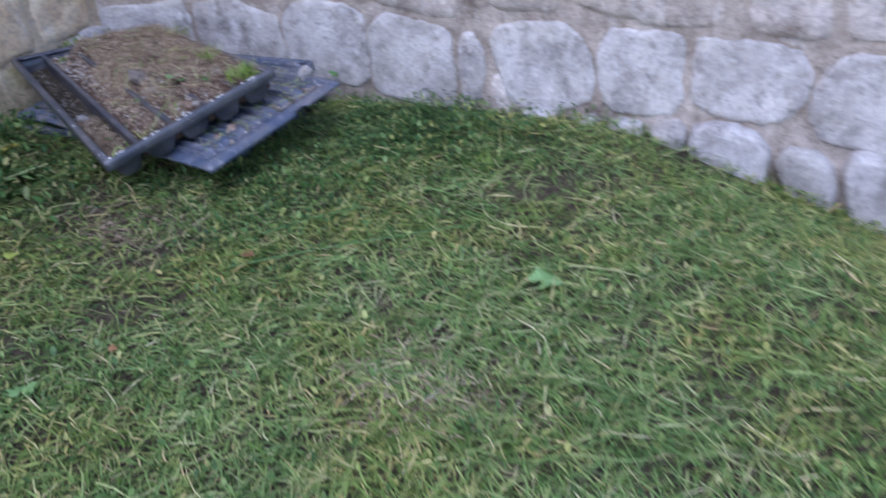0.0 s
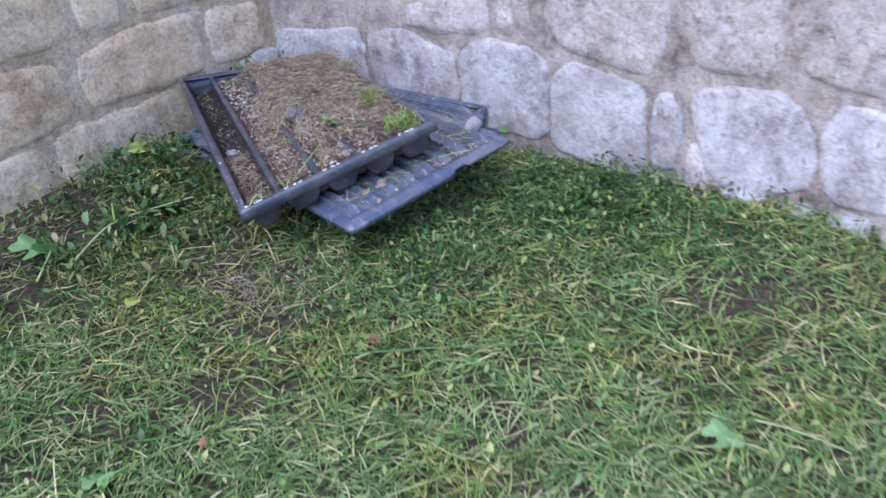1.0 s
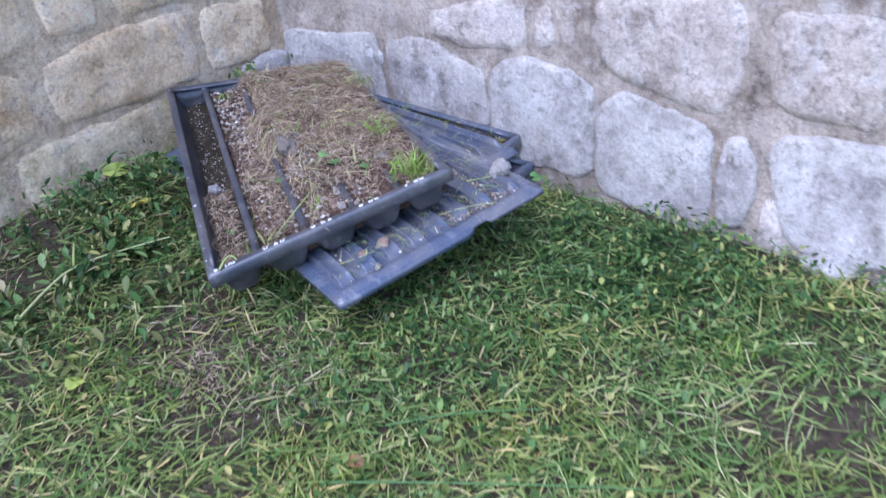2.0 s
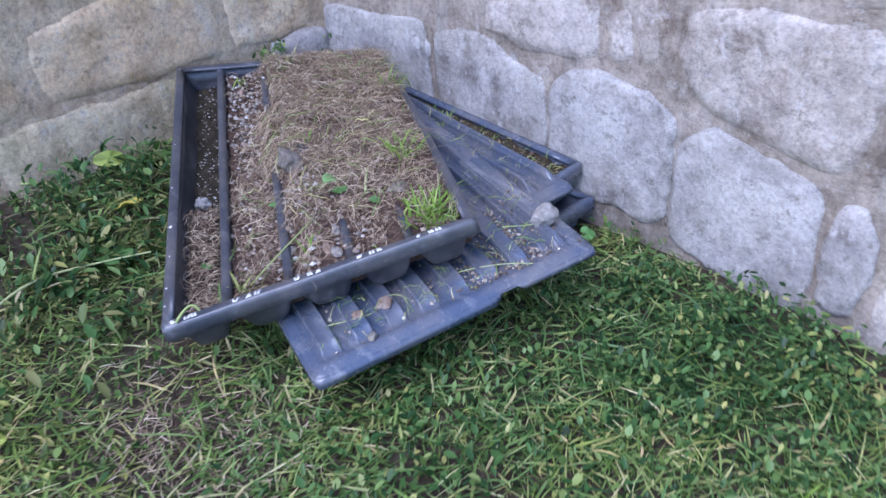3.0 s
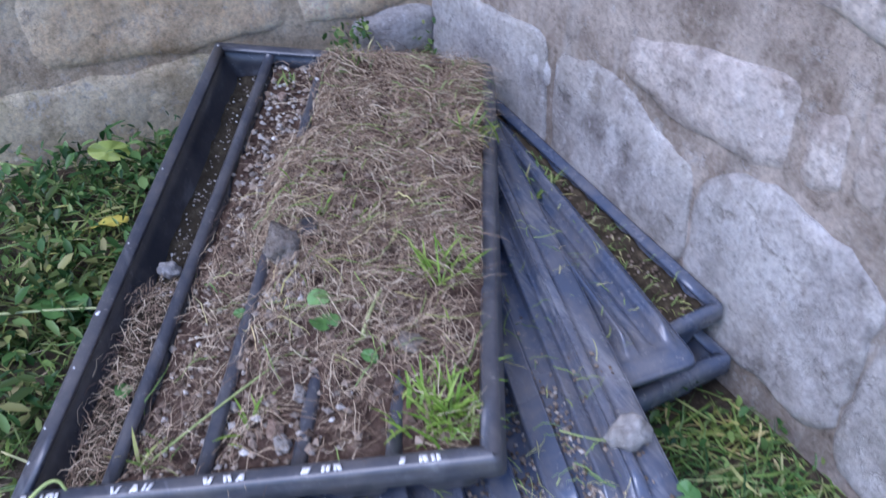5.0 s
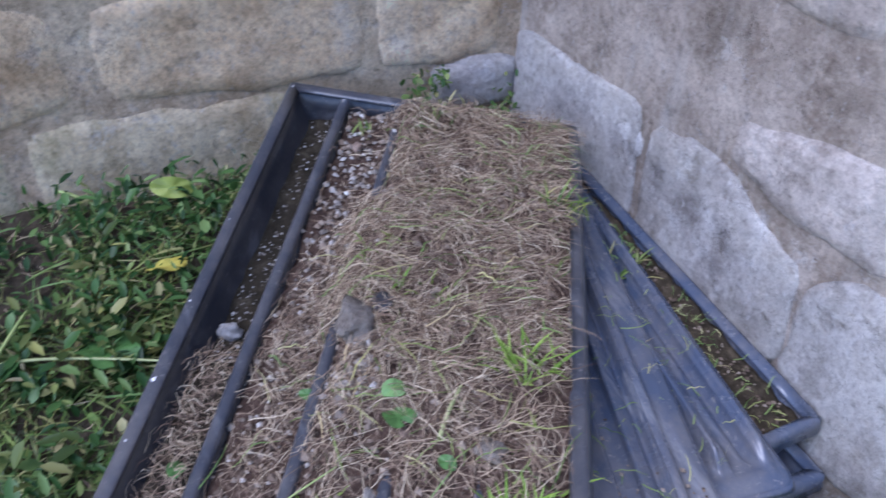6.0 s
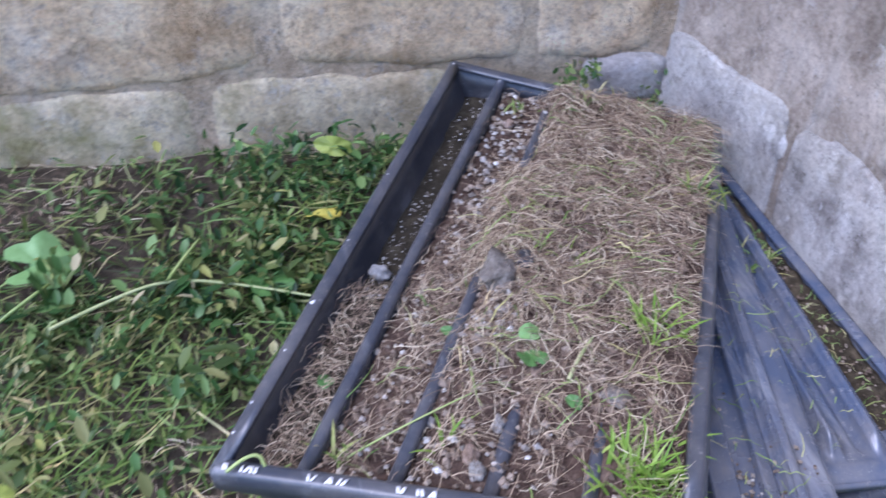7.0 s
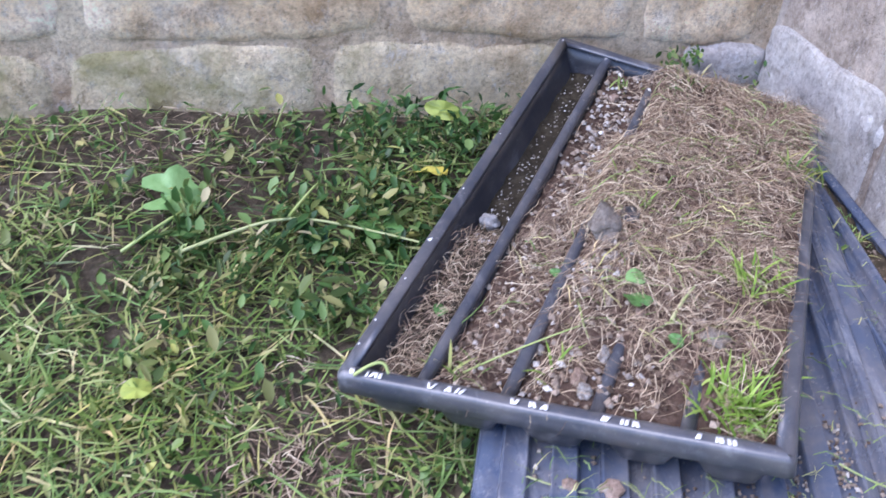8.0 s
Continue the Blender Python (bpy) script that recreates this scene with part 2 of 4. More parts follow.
def strips(name, points, widths, material, across=None):
    """Many ribbons in one mesh. points: (n, k, 3); widths: (n, k)."""
    n, k, _ = points.shape
    run = points[:, -1] - points[:, 0]
    if across is None:
        across = np.cross(run, (0, 0, 1.0)) + 1e-5
    across /= np.linalg.norm(across, axis=1)[:, None]
    side = across[:, None] * widths[:, :, None] * 0.5
    verts = np.stack([points - side, points + side], 2).reshape(-1, 3)
    base = (np.arange(n) * 2 * k)[:, None, None] + (np.arange(k - 1) * 2)[None, :, None]
    faces = (base + np.array([0, 1, 3, 2])).reshape(-1, 4)
    return raw_mesh(name, verts, faces, material)


def raw_mesh(name, verts, faces, material):
    me = bpy.data.meshes.new(name)
    nf, c = faces.shape
    me.vertices.add(len(verts))
    me.vertices.foreach_set("co", verts.astype(np.float32).ravel())
    me.loops.add(nf * c)
    me.loops.foreach_set("vertex_index", faces.astype(np.int32).ravel())
    me.polygons.add(nf)
    me.polygons.foreach_set("loop_start", (np.arange(nf) * c).astype(np.int32))
    me.update(calc_edges=True)
    me.materials.append(material)
    me.shade_smooth()
    return new(name, me)


# ---------------------------------------------------------------- ground
def fade(a):
    a = np.clip(a, 0, 1)
    return a * a * (3 - 2 * a)


def ground_z(x, y):
    x, y = np.asarray(x, float), np.asarray(y, float)
    dip = 0.37 * (np.logaddexp(0, (x - 1.78) * 14) / 14) * fade((y + 0.95) / 0.9)
    dip = np.minimum(dip, 0.5) - 0.05 * fade((0.2 - x) / 0.4) * fade((y + 1.9) / 0.7)
    lumps = 0.008 * np.sin(7.3 * x + 1.1 * y) * np.cos(6.1 * y - 0.7 * x) + 0.005 * np.sin(17 * x + 3) * np.sin(15 * y)
    return lumps * np.exp(-(x * x + y * y) / 80) - dip


def left_x(y):
    return -0.215 + 0.055 * y


far = np.array([-60, -30, -14, -7, -4, -2.5])
gx = np.concatenate([far, np.arange(-1.2, 3.6, 0.04), [4, 5, 8, 16, 35, 60]])
gy = np.concatenate([far * 1.0 - 1.5, np.arange(-3.4, 0.6, 0.04), [1, 3, 8, 20, 60]])
X, Y = np.meshgrid(gx, gy)
V = np.stack([X, Y, ground_z(X, Y)], -1).reshape(-1, 3)
idx = np.arange(V.shape[0]).reshape(X.shape)
F = np.stack([idx[:-1, :-1], idx[:-1, 1:], idx[1:, 1:], idx[1:, :-1]], -1).reshape(-1, 4)
ground = raw_mesh("ground", V, F, EARTH)
tagged(ground, "dark bare earth under freshly mown grass", "ground", kind="structure")


# ---------------------------------------------------------------- walls
def right_at(s, z, h):
    return (s, -h, z)


def left_at(s, z, h):
    return (left_x(s) + h * 0.998, s - h * 0.055, z)


def wall_slab(name, at, s0, s1, top, material):
    """Mortar face with small unevenness, 0.4 m thick."""
    ss, zs = np.linspace(s0, s1, int((s1 - s0) / 0.05) + 1), np.linspace(-0.5, top, int(top / 0.05) + 10)
    verts = [at(s, z, 0.004 * noise.noise((s * 9, z * 9, 3))) for z in zs for s in ss]
    n = len(ss)
    faces = [(r * n + c, r * n + c + 1, (r + 1) * n + c + 1, (r + 1) * n + c) for r in range(len(zs) - 1) for c in range(n - 1)]
    rim = [r * n for r in range(len(zs))]
    loop = list(range(n)) + [r * n + n - 1 for r in range(1, len(zs))] + list(range((len(zs) - 1) * n + n - 2, (len(zs) - 1) * n - 1, -1)) + rim[-2:0:-1]
    k = len(verts)
    inner = {}
    for v in loop:
        r, c = divmod(v, n)
        inner[v] = k + len(inner)
    verts += [at(ss[v % n], zs[v // n], -0.4) for v in loop]
    faces += [(loop[(i + 1) % len(loop)], loop[i], inner[loop[i]], inner[loop[(i + 1) % len(loop)]]) for i in range(len(loop))]
    faces.append(tuple(inner[v] for v in loop))
    return mesh_ob(name, verts, faces, material)


def stone(at, corners, wall, material, proud=0.012, seed=0, flush=False):
    """One dressed block with worn, rounded outline and an uneven face."""
    pts = [Vector((a, b, 0)) for a, b in corners]
    for cut in (0.1, 0.22):
        pts = [p for a, b in zip(pts, pts[1:] + pts[:1]) for p in (a.lerp(b, cut), a.lerp(b, 1 - cut))]
    per = sum((a - b).length for a, b in zip(pts, pts[1:] + pts[:1]))
    count, out, run = max(28, int(per / 0.025)), [], 0.0
    step = per / count
    for a, b in zip(pts, pts[1:] + pts[:1]):
        d = (b - a).length
        while run < d and len(out) < count:
            out.append(a.lerp(b, run / d))
            run += step
        run -= d
    mid = sum(out, Vector()) / len(out)
    size = min(max(p.x for p in out) - min(p.x for p in out), max(p.y for p in out) - min(p.y for p in out))
    out = [p + (p - mid).normalized() * (0.014 * noise.noise((p.x * 9 + seed, p.y * 9, seed)) + 0.010 * noise.noise((p.x * 34 + seed, p.y * 34, seed))) for p in out]
    out = [p + (p - mid).normalized() * 0.004 for p in out]

    def face(q):
        return 0.005 * noise.noise((q.x * 8 + seed, q.y * 8, seed * 2.0)) + 0.0035 * noise.noise((q.x * 28, q.y * 28, seed)) + 0.0015 * noise.noise((q.x * 70, q.y * 70, seed))

    rings = [(0.0, -0.02), (0.0, proud * 0.3), (0.006, proud * 0.8), (0.016, proud), (0.04, proud), (0.07, proud), (0.10, proud), (0.14, proud)]
    if flush:
        rings = [(0.0, -0.012), (0.003, -0.003), (0.010, 0.0015 + proud * 0.3), (0.022, 0.002 + proud * 0.7), (0.04, 0.002 + proud), (0.07, 0.002 + proud), (0.10, 0.002 + proud), (0.14, 0.002 + proud)]
    rings = [r for r in rings if r[0] < size * 0.42]
    verts, faces = [], []
    for inset, h in rings:
        k = inset / (size * 0.5)
        for p in out:
            q = p.lerp(mid, k)
            b = face(q) * (0.35 if flush and inset < 0.015 else 1.0) if h > 0 else 0
            verts.append(at(q.x, q.y, h + b))
    verts.append(at(mid.x, mid.y, proud + face(mid)))
    m = len(out)
    for r in range(len(rings) - 1):
        for i in range(m):
            j = (i + 1) % m
            faces.append((r * m + i, r * m + j, (r + 1) * m + j, (r + 1) * m + i))
    last = (len(rings) - 1) * m
    faces += [(last + i, last + (i + 1) % m, len(verts) - 1) for i in range(m)]
    return mesh_ob("stone_block", verts, faces, material, wall)


wall_right = tagged(wall_slab("wall_east", right_at, -0.6, 4.6, 2.6, MORTAR_GREY), "old wall of pale irregular tufa blocks in grey mortar", "wall", kind="structure")
wall_left = tagged(wall_slab("wall_north", left_at, -4.2, 0.15, 2.6, MORTAR_WARM), "old wall of warm beige tufa blocks, mossy at its foot", "wall", kind="structure")

LOWER = [
    [(-0.204, 0.065), (-0.22, 0.302), (-0.017, 0.318), (0.194, 0.344), (0.213, 0.064)],
    [(0.243, 0.064), (0.225, 0.335), (0.357, 0.355), (0.487, 0.322), (0.576, 0.299), (0.585, 0.176), (0.577, 0.055)],
    [(0.595, 0.066), (0.594, 0.307), (0.653, 0.349), (0.858, 0.349), (0.911, 0.288), (0.904, 0.095), (0.875, 0.058)],
    [(0.918, 0.041), (0.92, 0.271), (0.993, 0.317), (1.2, 0.284), (1.228, 0.24), (1.225, 0.042), (1.2, -0.015)],
    [(1.252, 0.25), (1.292, 0.263), (1.332, 0.212), (1.331, 0.146), (1.311, 0.039), (1.246, 0.036), (1.242, 0.148)],
    [(1.352, 0.251), (1.382, 0.289), (1.575, 0.304), (1.654, 0.254), (1.693, 0.184), (1.69, 0.074), (1.598, 0.016), (1.446, 0.015), (1.381, 0.093)],
    [(1.707, 0.238), (1.741, 0.292), (1.809, 0.298), (1.941, 0.282), (1.963, 0.249), (1.965, 0.073), (1.937, 0.025), (1.744, 0.021), (1.704, 0.075)],
    [(1.99, 0.233), (2.006, 0.276), (2.224, 0.268), (2.287, 0.238), (2.312, 0.181), (2.313, 0.079), (2.233, 0.02), (2.021, 0.04), (1.988, 0.093)],
    [(2.329, 0.132), (2.366, 0.201), (2.404, 0.243), (2.602, 0.228), (2.651, -0.06), (2.363, -0.023), (2.33, 0.045)],
]
UPPER = [
    [(0.393, 0.438), (0.379, 0.372), (0.5, 0.351), (0.678, 0.362), (0.724, 0.389), (0.714, 0.52)],
    [(0.73, 0.489), (0.78, 0.505), (0.805, 0.406), (0.766, 0.383), (0.738, 0.396)],
    [(0.798, 0.539), (0.844, 0.55), (0.861, 0.401), (0.838, 0.378), (0.811, 0.411)],
    [(0.889, 0.439), (0.916, 0.545), (1.285, 0.574), (1.289, 0.427), (1.262, 0.319), (1.2, 0.3), (1.007, 0.335), (0.925, 0.368)],
    [(1.319, 0.562), (1.57, 0.564), (1.583, 0.398), (1.569, 0.326), (1.452, 0.331), (1.331, 0.352)],
    [(1.595, 0.572), (1.762, 0.57), (1.867, 0.546), (1.887, 0.308), (1.785, 0.322), (1.624, 0.356), (1.597, 0.456)],
    [(1.813, 0.444), (2.073, 0.439), (2.075, 0.303), (1.941, 0.29), (1.812, 0.308)],
    [(2.12, 0.448), (2.336, 0.436), (2.366, 0.29), (2.314, 0.267), (2.138, 0.297)],
    [(2.378, 0.436), (2.569, 0.425), (2.597, 0.256), (2.398, 0.289)],
]
FOOT = [
    [(1.452, 0.015), (1.529, 0.027), (1.585, 0.017), (1.575, -0.007), (1.47, -0.021)],
    [(1.618, -0.004), (1.695, 0.012), (1.717, -0.015), (1.695, -0.072), (1.621, -0.068)],
    [(1.742, -0.014), (1.785, 0.009), (1.838, 0.001), (1.857, -0.039), (1.841, -0.098), (1.75, -0.091)],
    [(1.873, -0.009), (1.958, 0.014), (1.982, -0.028), (1.973, -0.115), (1.885, -0.104)],
    [(1.989, -0.005), (2.124, 0.016), (2.19, -0.011), (2.229, -0.054), (2.228, -0.205), (2.088, -0.172), (1.989, -0.123)],
    [(2.246, -0.089), (2.273, -0.05), (2.352, -0.052), (2.412, -0.101), (2.436, -0.182), (2.408, -0.262), (2.284, -0.228)],
    [(2.437, -0.098), (2.457, -0.042), (2.65, -0.059), (2.751, -0.481), (2.482, -0.341)],
]
for i, c in enumerate(LOWER):
    stone(right_at, c, wall_right, STONE_PALE, 0.008, i + 1)
for i, c in enumerate(UPPER):
    stone(right_at, c, wall_right, STONE_GREY, 0.009, i + 21, True)
stone(right_at, [(1.345, -0.05), (1.35, 0.11), (1.38, 0.14), (1.41, 0.06), (1.41, -0.05)], wall_right, STONE_GREY, 0.006, 33)
for i, c in enumerate(([(0.47, 0.19), (0.462, 0.28), (0.495, 0.305), (0.53, 0.275), (0.545, 0.19), (0.505, 0.16)], [(0.14, 0.25), (0.125, 0.29), (0.17, 0.318), (0.215, 0.285), (0.205, 0.25)], [(-0.06, 0.27), (-0.07, 0.3), (-0.01, 0.31), (0.02, 0.285)])):
    stone(right_at, c, wall_right, LIME_CRUST, 0.009, i + 51, True).name = "lime_crust"
for i, c in enumerate(FOOT):
    stone(right_at, c, wall_right, STONE_PALE, 0.05, i + 41)


def courses(at, wall, material, rows, s0, s1, seed):
    rng = random.Random(seed)
    for z0, z1 in rows:
        s = s0
        while s < s1:
            w = rng.uniform(0.3, 0.55)
            j = lambda: rng.uniform(-0.012, 0.012)
            stone(at, [(s + 0.012 + j(), z0 + j()), (s + 0.012 + j(), z1 - 0.02 + j()), (s + w / 2, z1 - 0.015 + j()), (s + w - 0.012, z1 - 0.02 + j()), (s + w - 0.012 + j(), z0 + j()), (s + w / 2, z0 + j())], wall, material, 0.006, rng.randrange(99), True)
            s += w


courses(right_at, wall_right, STONE_GREY, [(0.60, 0.88), (0.89, 1.16), (1.17, 1.46), (1.47, 1.74), (1.75, 2.02), (2.03, 2.31), (2.32, 2.6)], -0.2, 4.2, 5)
courses(right_at, wall_right, STONE_GREY, [(0.25, 0.55)], 2.95, 4.2, 15)
courses(right_at, wall_right, STONE_PALE, [(-0.1, 0.22)], 3.15, 4.2, 16)

LEFT_FOOT = [
    [(-0.911, -0.026), (-0.923, 0.207), (-0.693, 0.223), (-0.358, 0.224), (-0.338, -0.018)],
    [(-1.426, -0.031), (-1.436, 0.171), (-1.157, 0.19), (-0.939, 0.203), (-0.926, -0.026)],
    [(-1.934, -0.036), (-1.95, 0.144), (-1.463, 0.166), (-1.448, -0.031)],
    [(-2.592, -0.055), (-2.592, 0.165), (-1.967, 0.149), (-1.951, -0.036)],
]
LEFT_MID = [
    [(-0.785, 0.237), (-0.789, 0.421), (-0.571, 0.457), (-0.318, 0.453), (-0.304, 0.238)],
    [(-0.29, 0.239), (-0.303, 0.448), (-0.048, 0.422), (-0.033, 0.252)],
    [(-1.388, 0.19), (-1.405, 0.422), (-1.081, 0.44), (-0.823, 0.424), (-0.808, 0.241), (-0.975, 0.211)],
    [(-1.908, 0.163), (-1.928, 0.39), (-1.422, 0.412), (-1.411, 0.189)],
]
LEFT_TOP = [
    [(-0.739, 0.469), (-0.739, 0.637), (-0.595, 0.642), (-0.586, 0.469)],
    [(-0.558, 0.474), (-0.566, 0.643), (-0.075, 0.64), (-0.069, 0.445), (-0.319, 0.476)],
    [(-1.266, 0.448), (-1.278, 0.635), (-0.781, 0.644), (-0.767, 0.458)],
    [(-1.8, 0.42), (-1.816, 0.616), (-1.305, 0.634), (-1.293, 0.448)],
]
for i, c in enumerate(LEFT_FOOT):
    stone(left_at, c, wall_left, STONE_MOSSY, 0.006, i + 61, True)
for i, c in enumerate(LEFT_MID):
    stone(left_at, c, wall_left, STONE_WARM, 0.005, i + 71, True)
for i, c in enumerate(LEFT_TOP):
    stone(left_at, c, wall_left, STONE_WARM, 0.006, i + 81, True)
stone(left_at, [(-0.179, 0.147), (-0.182, 0.235), (-0.013, 0.242), (-0.01, 0.149)], wall_left, STONE_PALE, 0.03, 91)
courses(left_at, wall_left, STONE_WARM, [(0.68, 0.95), (0.96, 1.24), (1.25, 1.52), (1.53, 1.8), (1.81, 2.08), (2.09, 2.34), (2.35, 2.6)], -4.0, -0.5, 9)
courses(left_at, wall_left, STONE_WARM, [(0.16, 0.41), (0.43, 0.66)], -3.9, -2.5, 19)


# ---------------------------------------------------------------- trays
class Sheet:
    """Places on a tray: a across (0..1), b along (0..1), h metres above the rim's plane."""

    def __init__(self, fl, fr, br, bl):
        self.c = [Vector(p) for p in (fl, fr, br, bl)]
        self.n = ((self.c[1] - self.c[0]).cross(self.c[3] - self.c[0])).normalized()

    def __call__(self, a, b, h=0.0):
        fl, fr, br, bl = self.c
        return fl.lerp(fr, a).lerp(bl.lerp(br, a), b) + self.n * h


def third(fl, fr, v, length=0.92):
    """Back corners of a tray from its front corners and its long direction."""
    v = Vector(v).normalized() * length
    return Sheet(fl, fr, Vector(fr) + v, Vector(fl) + v)


W, L = 0.575, 0.92
RIBS = (0.2, 0.4, 0.6, 0.79)


def sheet_mesh(name, at, us, vs, height, material, parent, thick=0.0025):
    spots = [((u, v), rounded(u, v) if name == "panel" else (u, v)) for v in vs for u in us]
    verts = [at(q[0] / W, q[1] / L, height(*p)) for p, q in spots]
    n = len(us)
    faces = [(r * n + c, r * n + c + 1, (r + 1) * n + c + 1, (r + 1) * n + c) for r in range(len(vs) - 1) for c in range(n - 1)]
    ob = mesh_ob(name, verts, faces, material, parent)
    mod = ob.modifiers.new("thickness", "SOLIDIFY")
    mod.thickness = thick
    mod.offset = -1
    return ob


def channel_depth(u, v, depth, rib):
    """Floor of the tray: rounded gutters between ridges, sloping up to the rim at all sides."""
    edges = [0.014, *[r * W for r in RIBS], W - 0.014]
    side = min(u - 0.014, W - 0.014 - u)
    end = min(v - 0.014, L - 0.014 - v)
    for a, b in zip(edges, edges[1:]):
        if a <= u <= b:
            s = 2 * (u - a) / (b - a) - 1
            lo = 0.0 if a == edges[0] and s < 0 or b == edges[-1] and s > 0 else rib
            h = lo + (-depth - lo) * min(1.0, 1.12 * (1 - abs(s) ** 2.6))
            break
    else:
        h = 0.0
    e = min(1.0, max(0.0, end / 0.014))
    return h * math.sin(e * math.pi / 2) ** 0.6 if e < 1 else h


def rim_ring(at, parent, material, width=0.02, drop=0.026):
    """Folded rim with a skirt down the outside and rounded edges."""
    prof = [(width + 0.003, -0.004), (width, 0.0), (width * 0.75, 0.0022), (0.005, 0.0025), (0.001, 0.0005), (-0.001, -0.006), (-0.003, -drop), (-0.0005, -drop - 0.001), (0.002, -drop + 0.002), (0.004, -0.006)]
    r = 0.008
    loop = []
    for cx, cy, a0 in ((W - r, r, -90), (W - r, L - r, 0), (r, L - r, 90), (r, r, 180)):
        for k in range(6):
            a = radians(a0 + 18 * k)
            loop.append((cx, cy, math.cos(a), math.sin(a)))
    dense = []
    for (ax, ay, ac, as_), (bx, by, bc, bs) in zip(loop, loop[1:] + loop[:1]):
        far_apart = math.hypot(bx + r * bc - ax - r * ac, by + r * bs - ay - r * as_) > 0.1
        for k in range(10 if far_apart else 1):
            t = k / (10 if far_apart else 1)
            dense.append((ax + (bx - ax) * t, ay + (by - ay) * t, ac + (bc - ac) * t, as_ + (bs - as_) * t))
    verts, faces = [], []
    for cx, cy, c, s in dense:
        for inw, h in prof:
            u, v = cx + (r - inw) * c, cy + (r - inw) * s
            wob = 0.0015 * noise.noise((u * 9, v * 9, at.c[0].x * 7))
            verts.append(at(u / W, v / L, h + wob))
    k, m = len(prof), len(dense)
    for i in range(m):
        for q in range(k):
            faces.append((i * k + q, ((i + 1) % m) * k + q, ((i + 1) % m) * k + (q + 1) % k, i * k + (q + 1) % k))
    return mesh_ob("rim", verts, faces, material, parent)


def rib_bar(at, parent, u, top, material):
    """Half-round top of one divider between two gutters."""
    verts, faces = [], []
    vs = np.linspace(0.02, L - 0.02, 24)
    angles = np.linspace(0, math.pi, 8)
    for v in vs:
        for a in angles:
            verts.append(at((u + 0.0095 * math.cos(a)) / W, v / L, top - 0.006 + 0.008 * math.sin(a) ** 0.7 + 0.0012 * noise.noise((u * 9, v * 14, 1))))
    k = len(angles)
    faces = [(i * k + q, i * k + q + 1, (i + 1) * k + q + 1, (i + 1) * k + q) for i in range(len(vs) - 1) for q in range(k - 1)]
    faces += [tuple(range(k)), tuple(range((len(vs) - 1) * k, len(vs) * k))[::-1]]
    return mesh_ob("divider", verts, faces, material, parent)


def at_base(name, at):
    base = new(name)
    base.empty_display_size = 0.1
    return base


def seed_tray(at, label, material=PLASTIC, depth=0.078, rib=-0.02):
    tray = tagged(at_base("plant_tray", at), label, "plant tray", "stacked plastic trays")
    edges = [0.014, *[r * W for r in RIBS], W - 0.014]
    us = sorted({round(float(u), 4) for a, b in zip(edges, edges[1:]) for u in np.linspace(a, b, 13)})
    vs = sorted({round(float(v), 4) for v in [*np.linspace(0.014, 0.034, 9), *np.linspace(0.05, L - 0.05, 20), *np.linspace(L - 0.034, L - 0.014, 9)]})
    sheet_mesh("body", at, us, vs, lambda u, v: channel_depth(u, v, depth, rib) - 0.001, material, tray)
    rim_ring(at, tray, PLASTIC_RIM_LIT if material is PLASTIC else material)
    for r in RIBS:
        rib_bar(at, tray, r * W, rib, PLASTIC_RIM_LIT if material is PLASTIC else material)
    return tray


def rounded(u, v, r=0.018):
    """Draws a sheet's square corners in to rounded ones."""
    x, y = r - min(u, W - u), r - min(v, L - v)
    if x <= 0 or y <= 0:
        return u, v
    k = max(x, y) / math.hypot(x, y)
    du, dv = r - x * k, r - y * k
    return (du if u < W / 2 else W - du), (dv if v < L / 2 else L - dv)


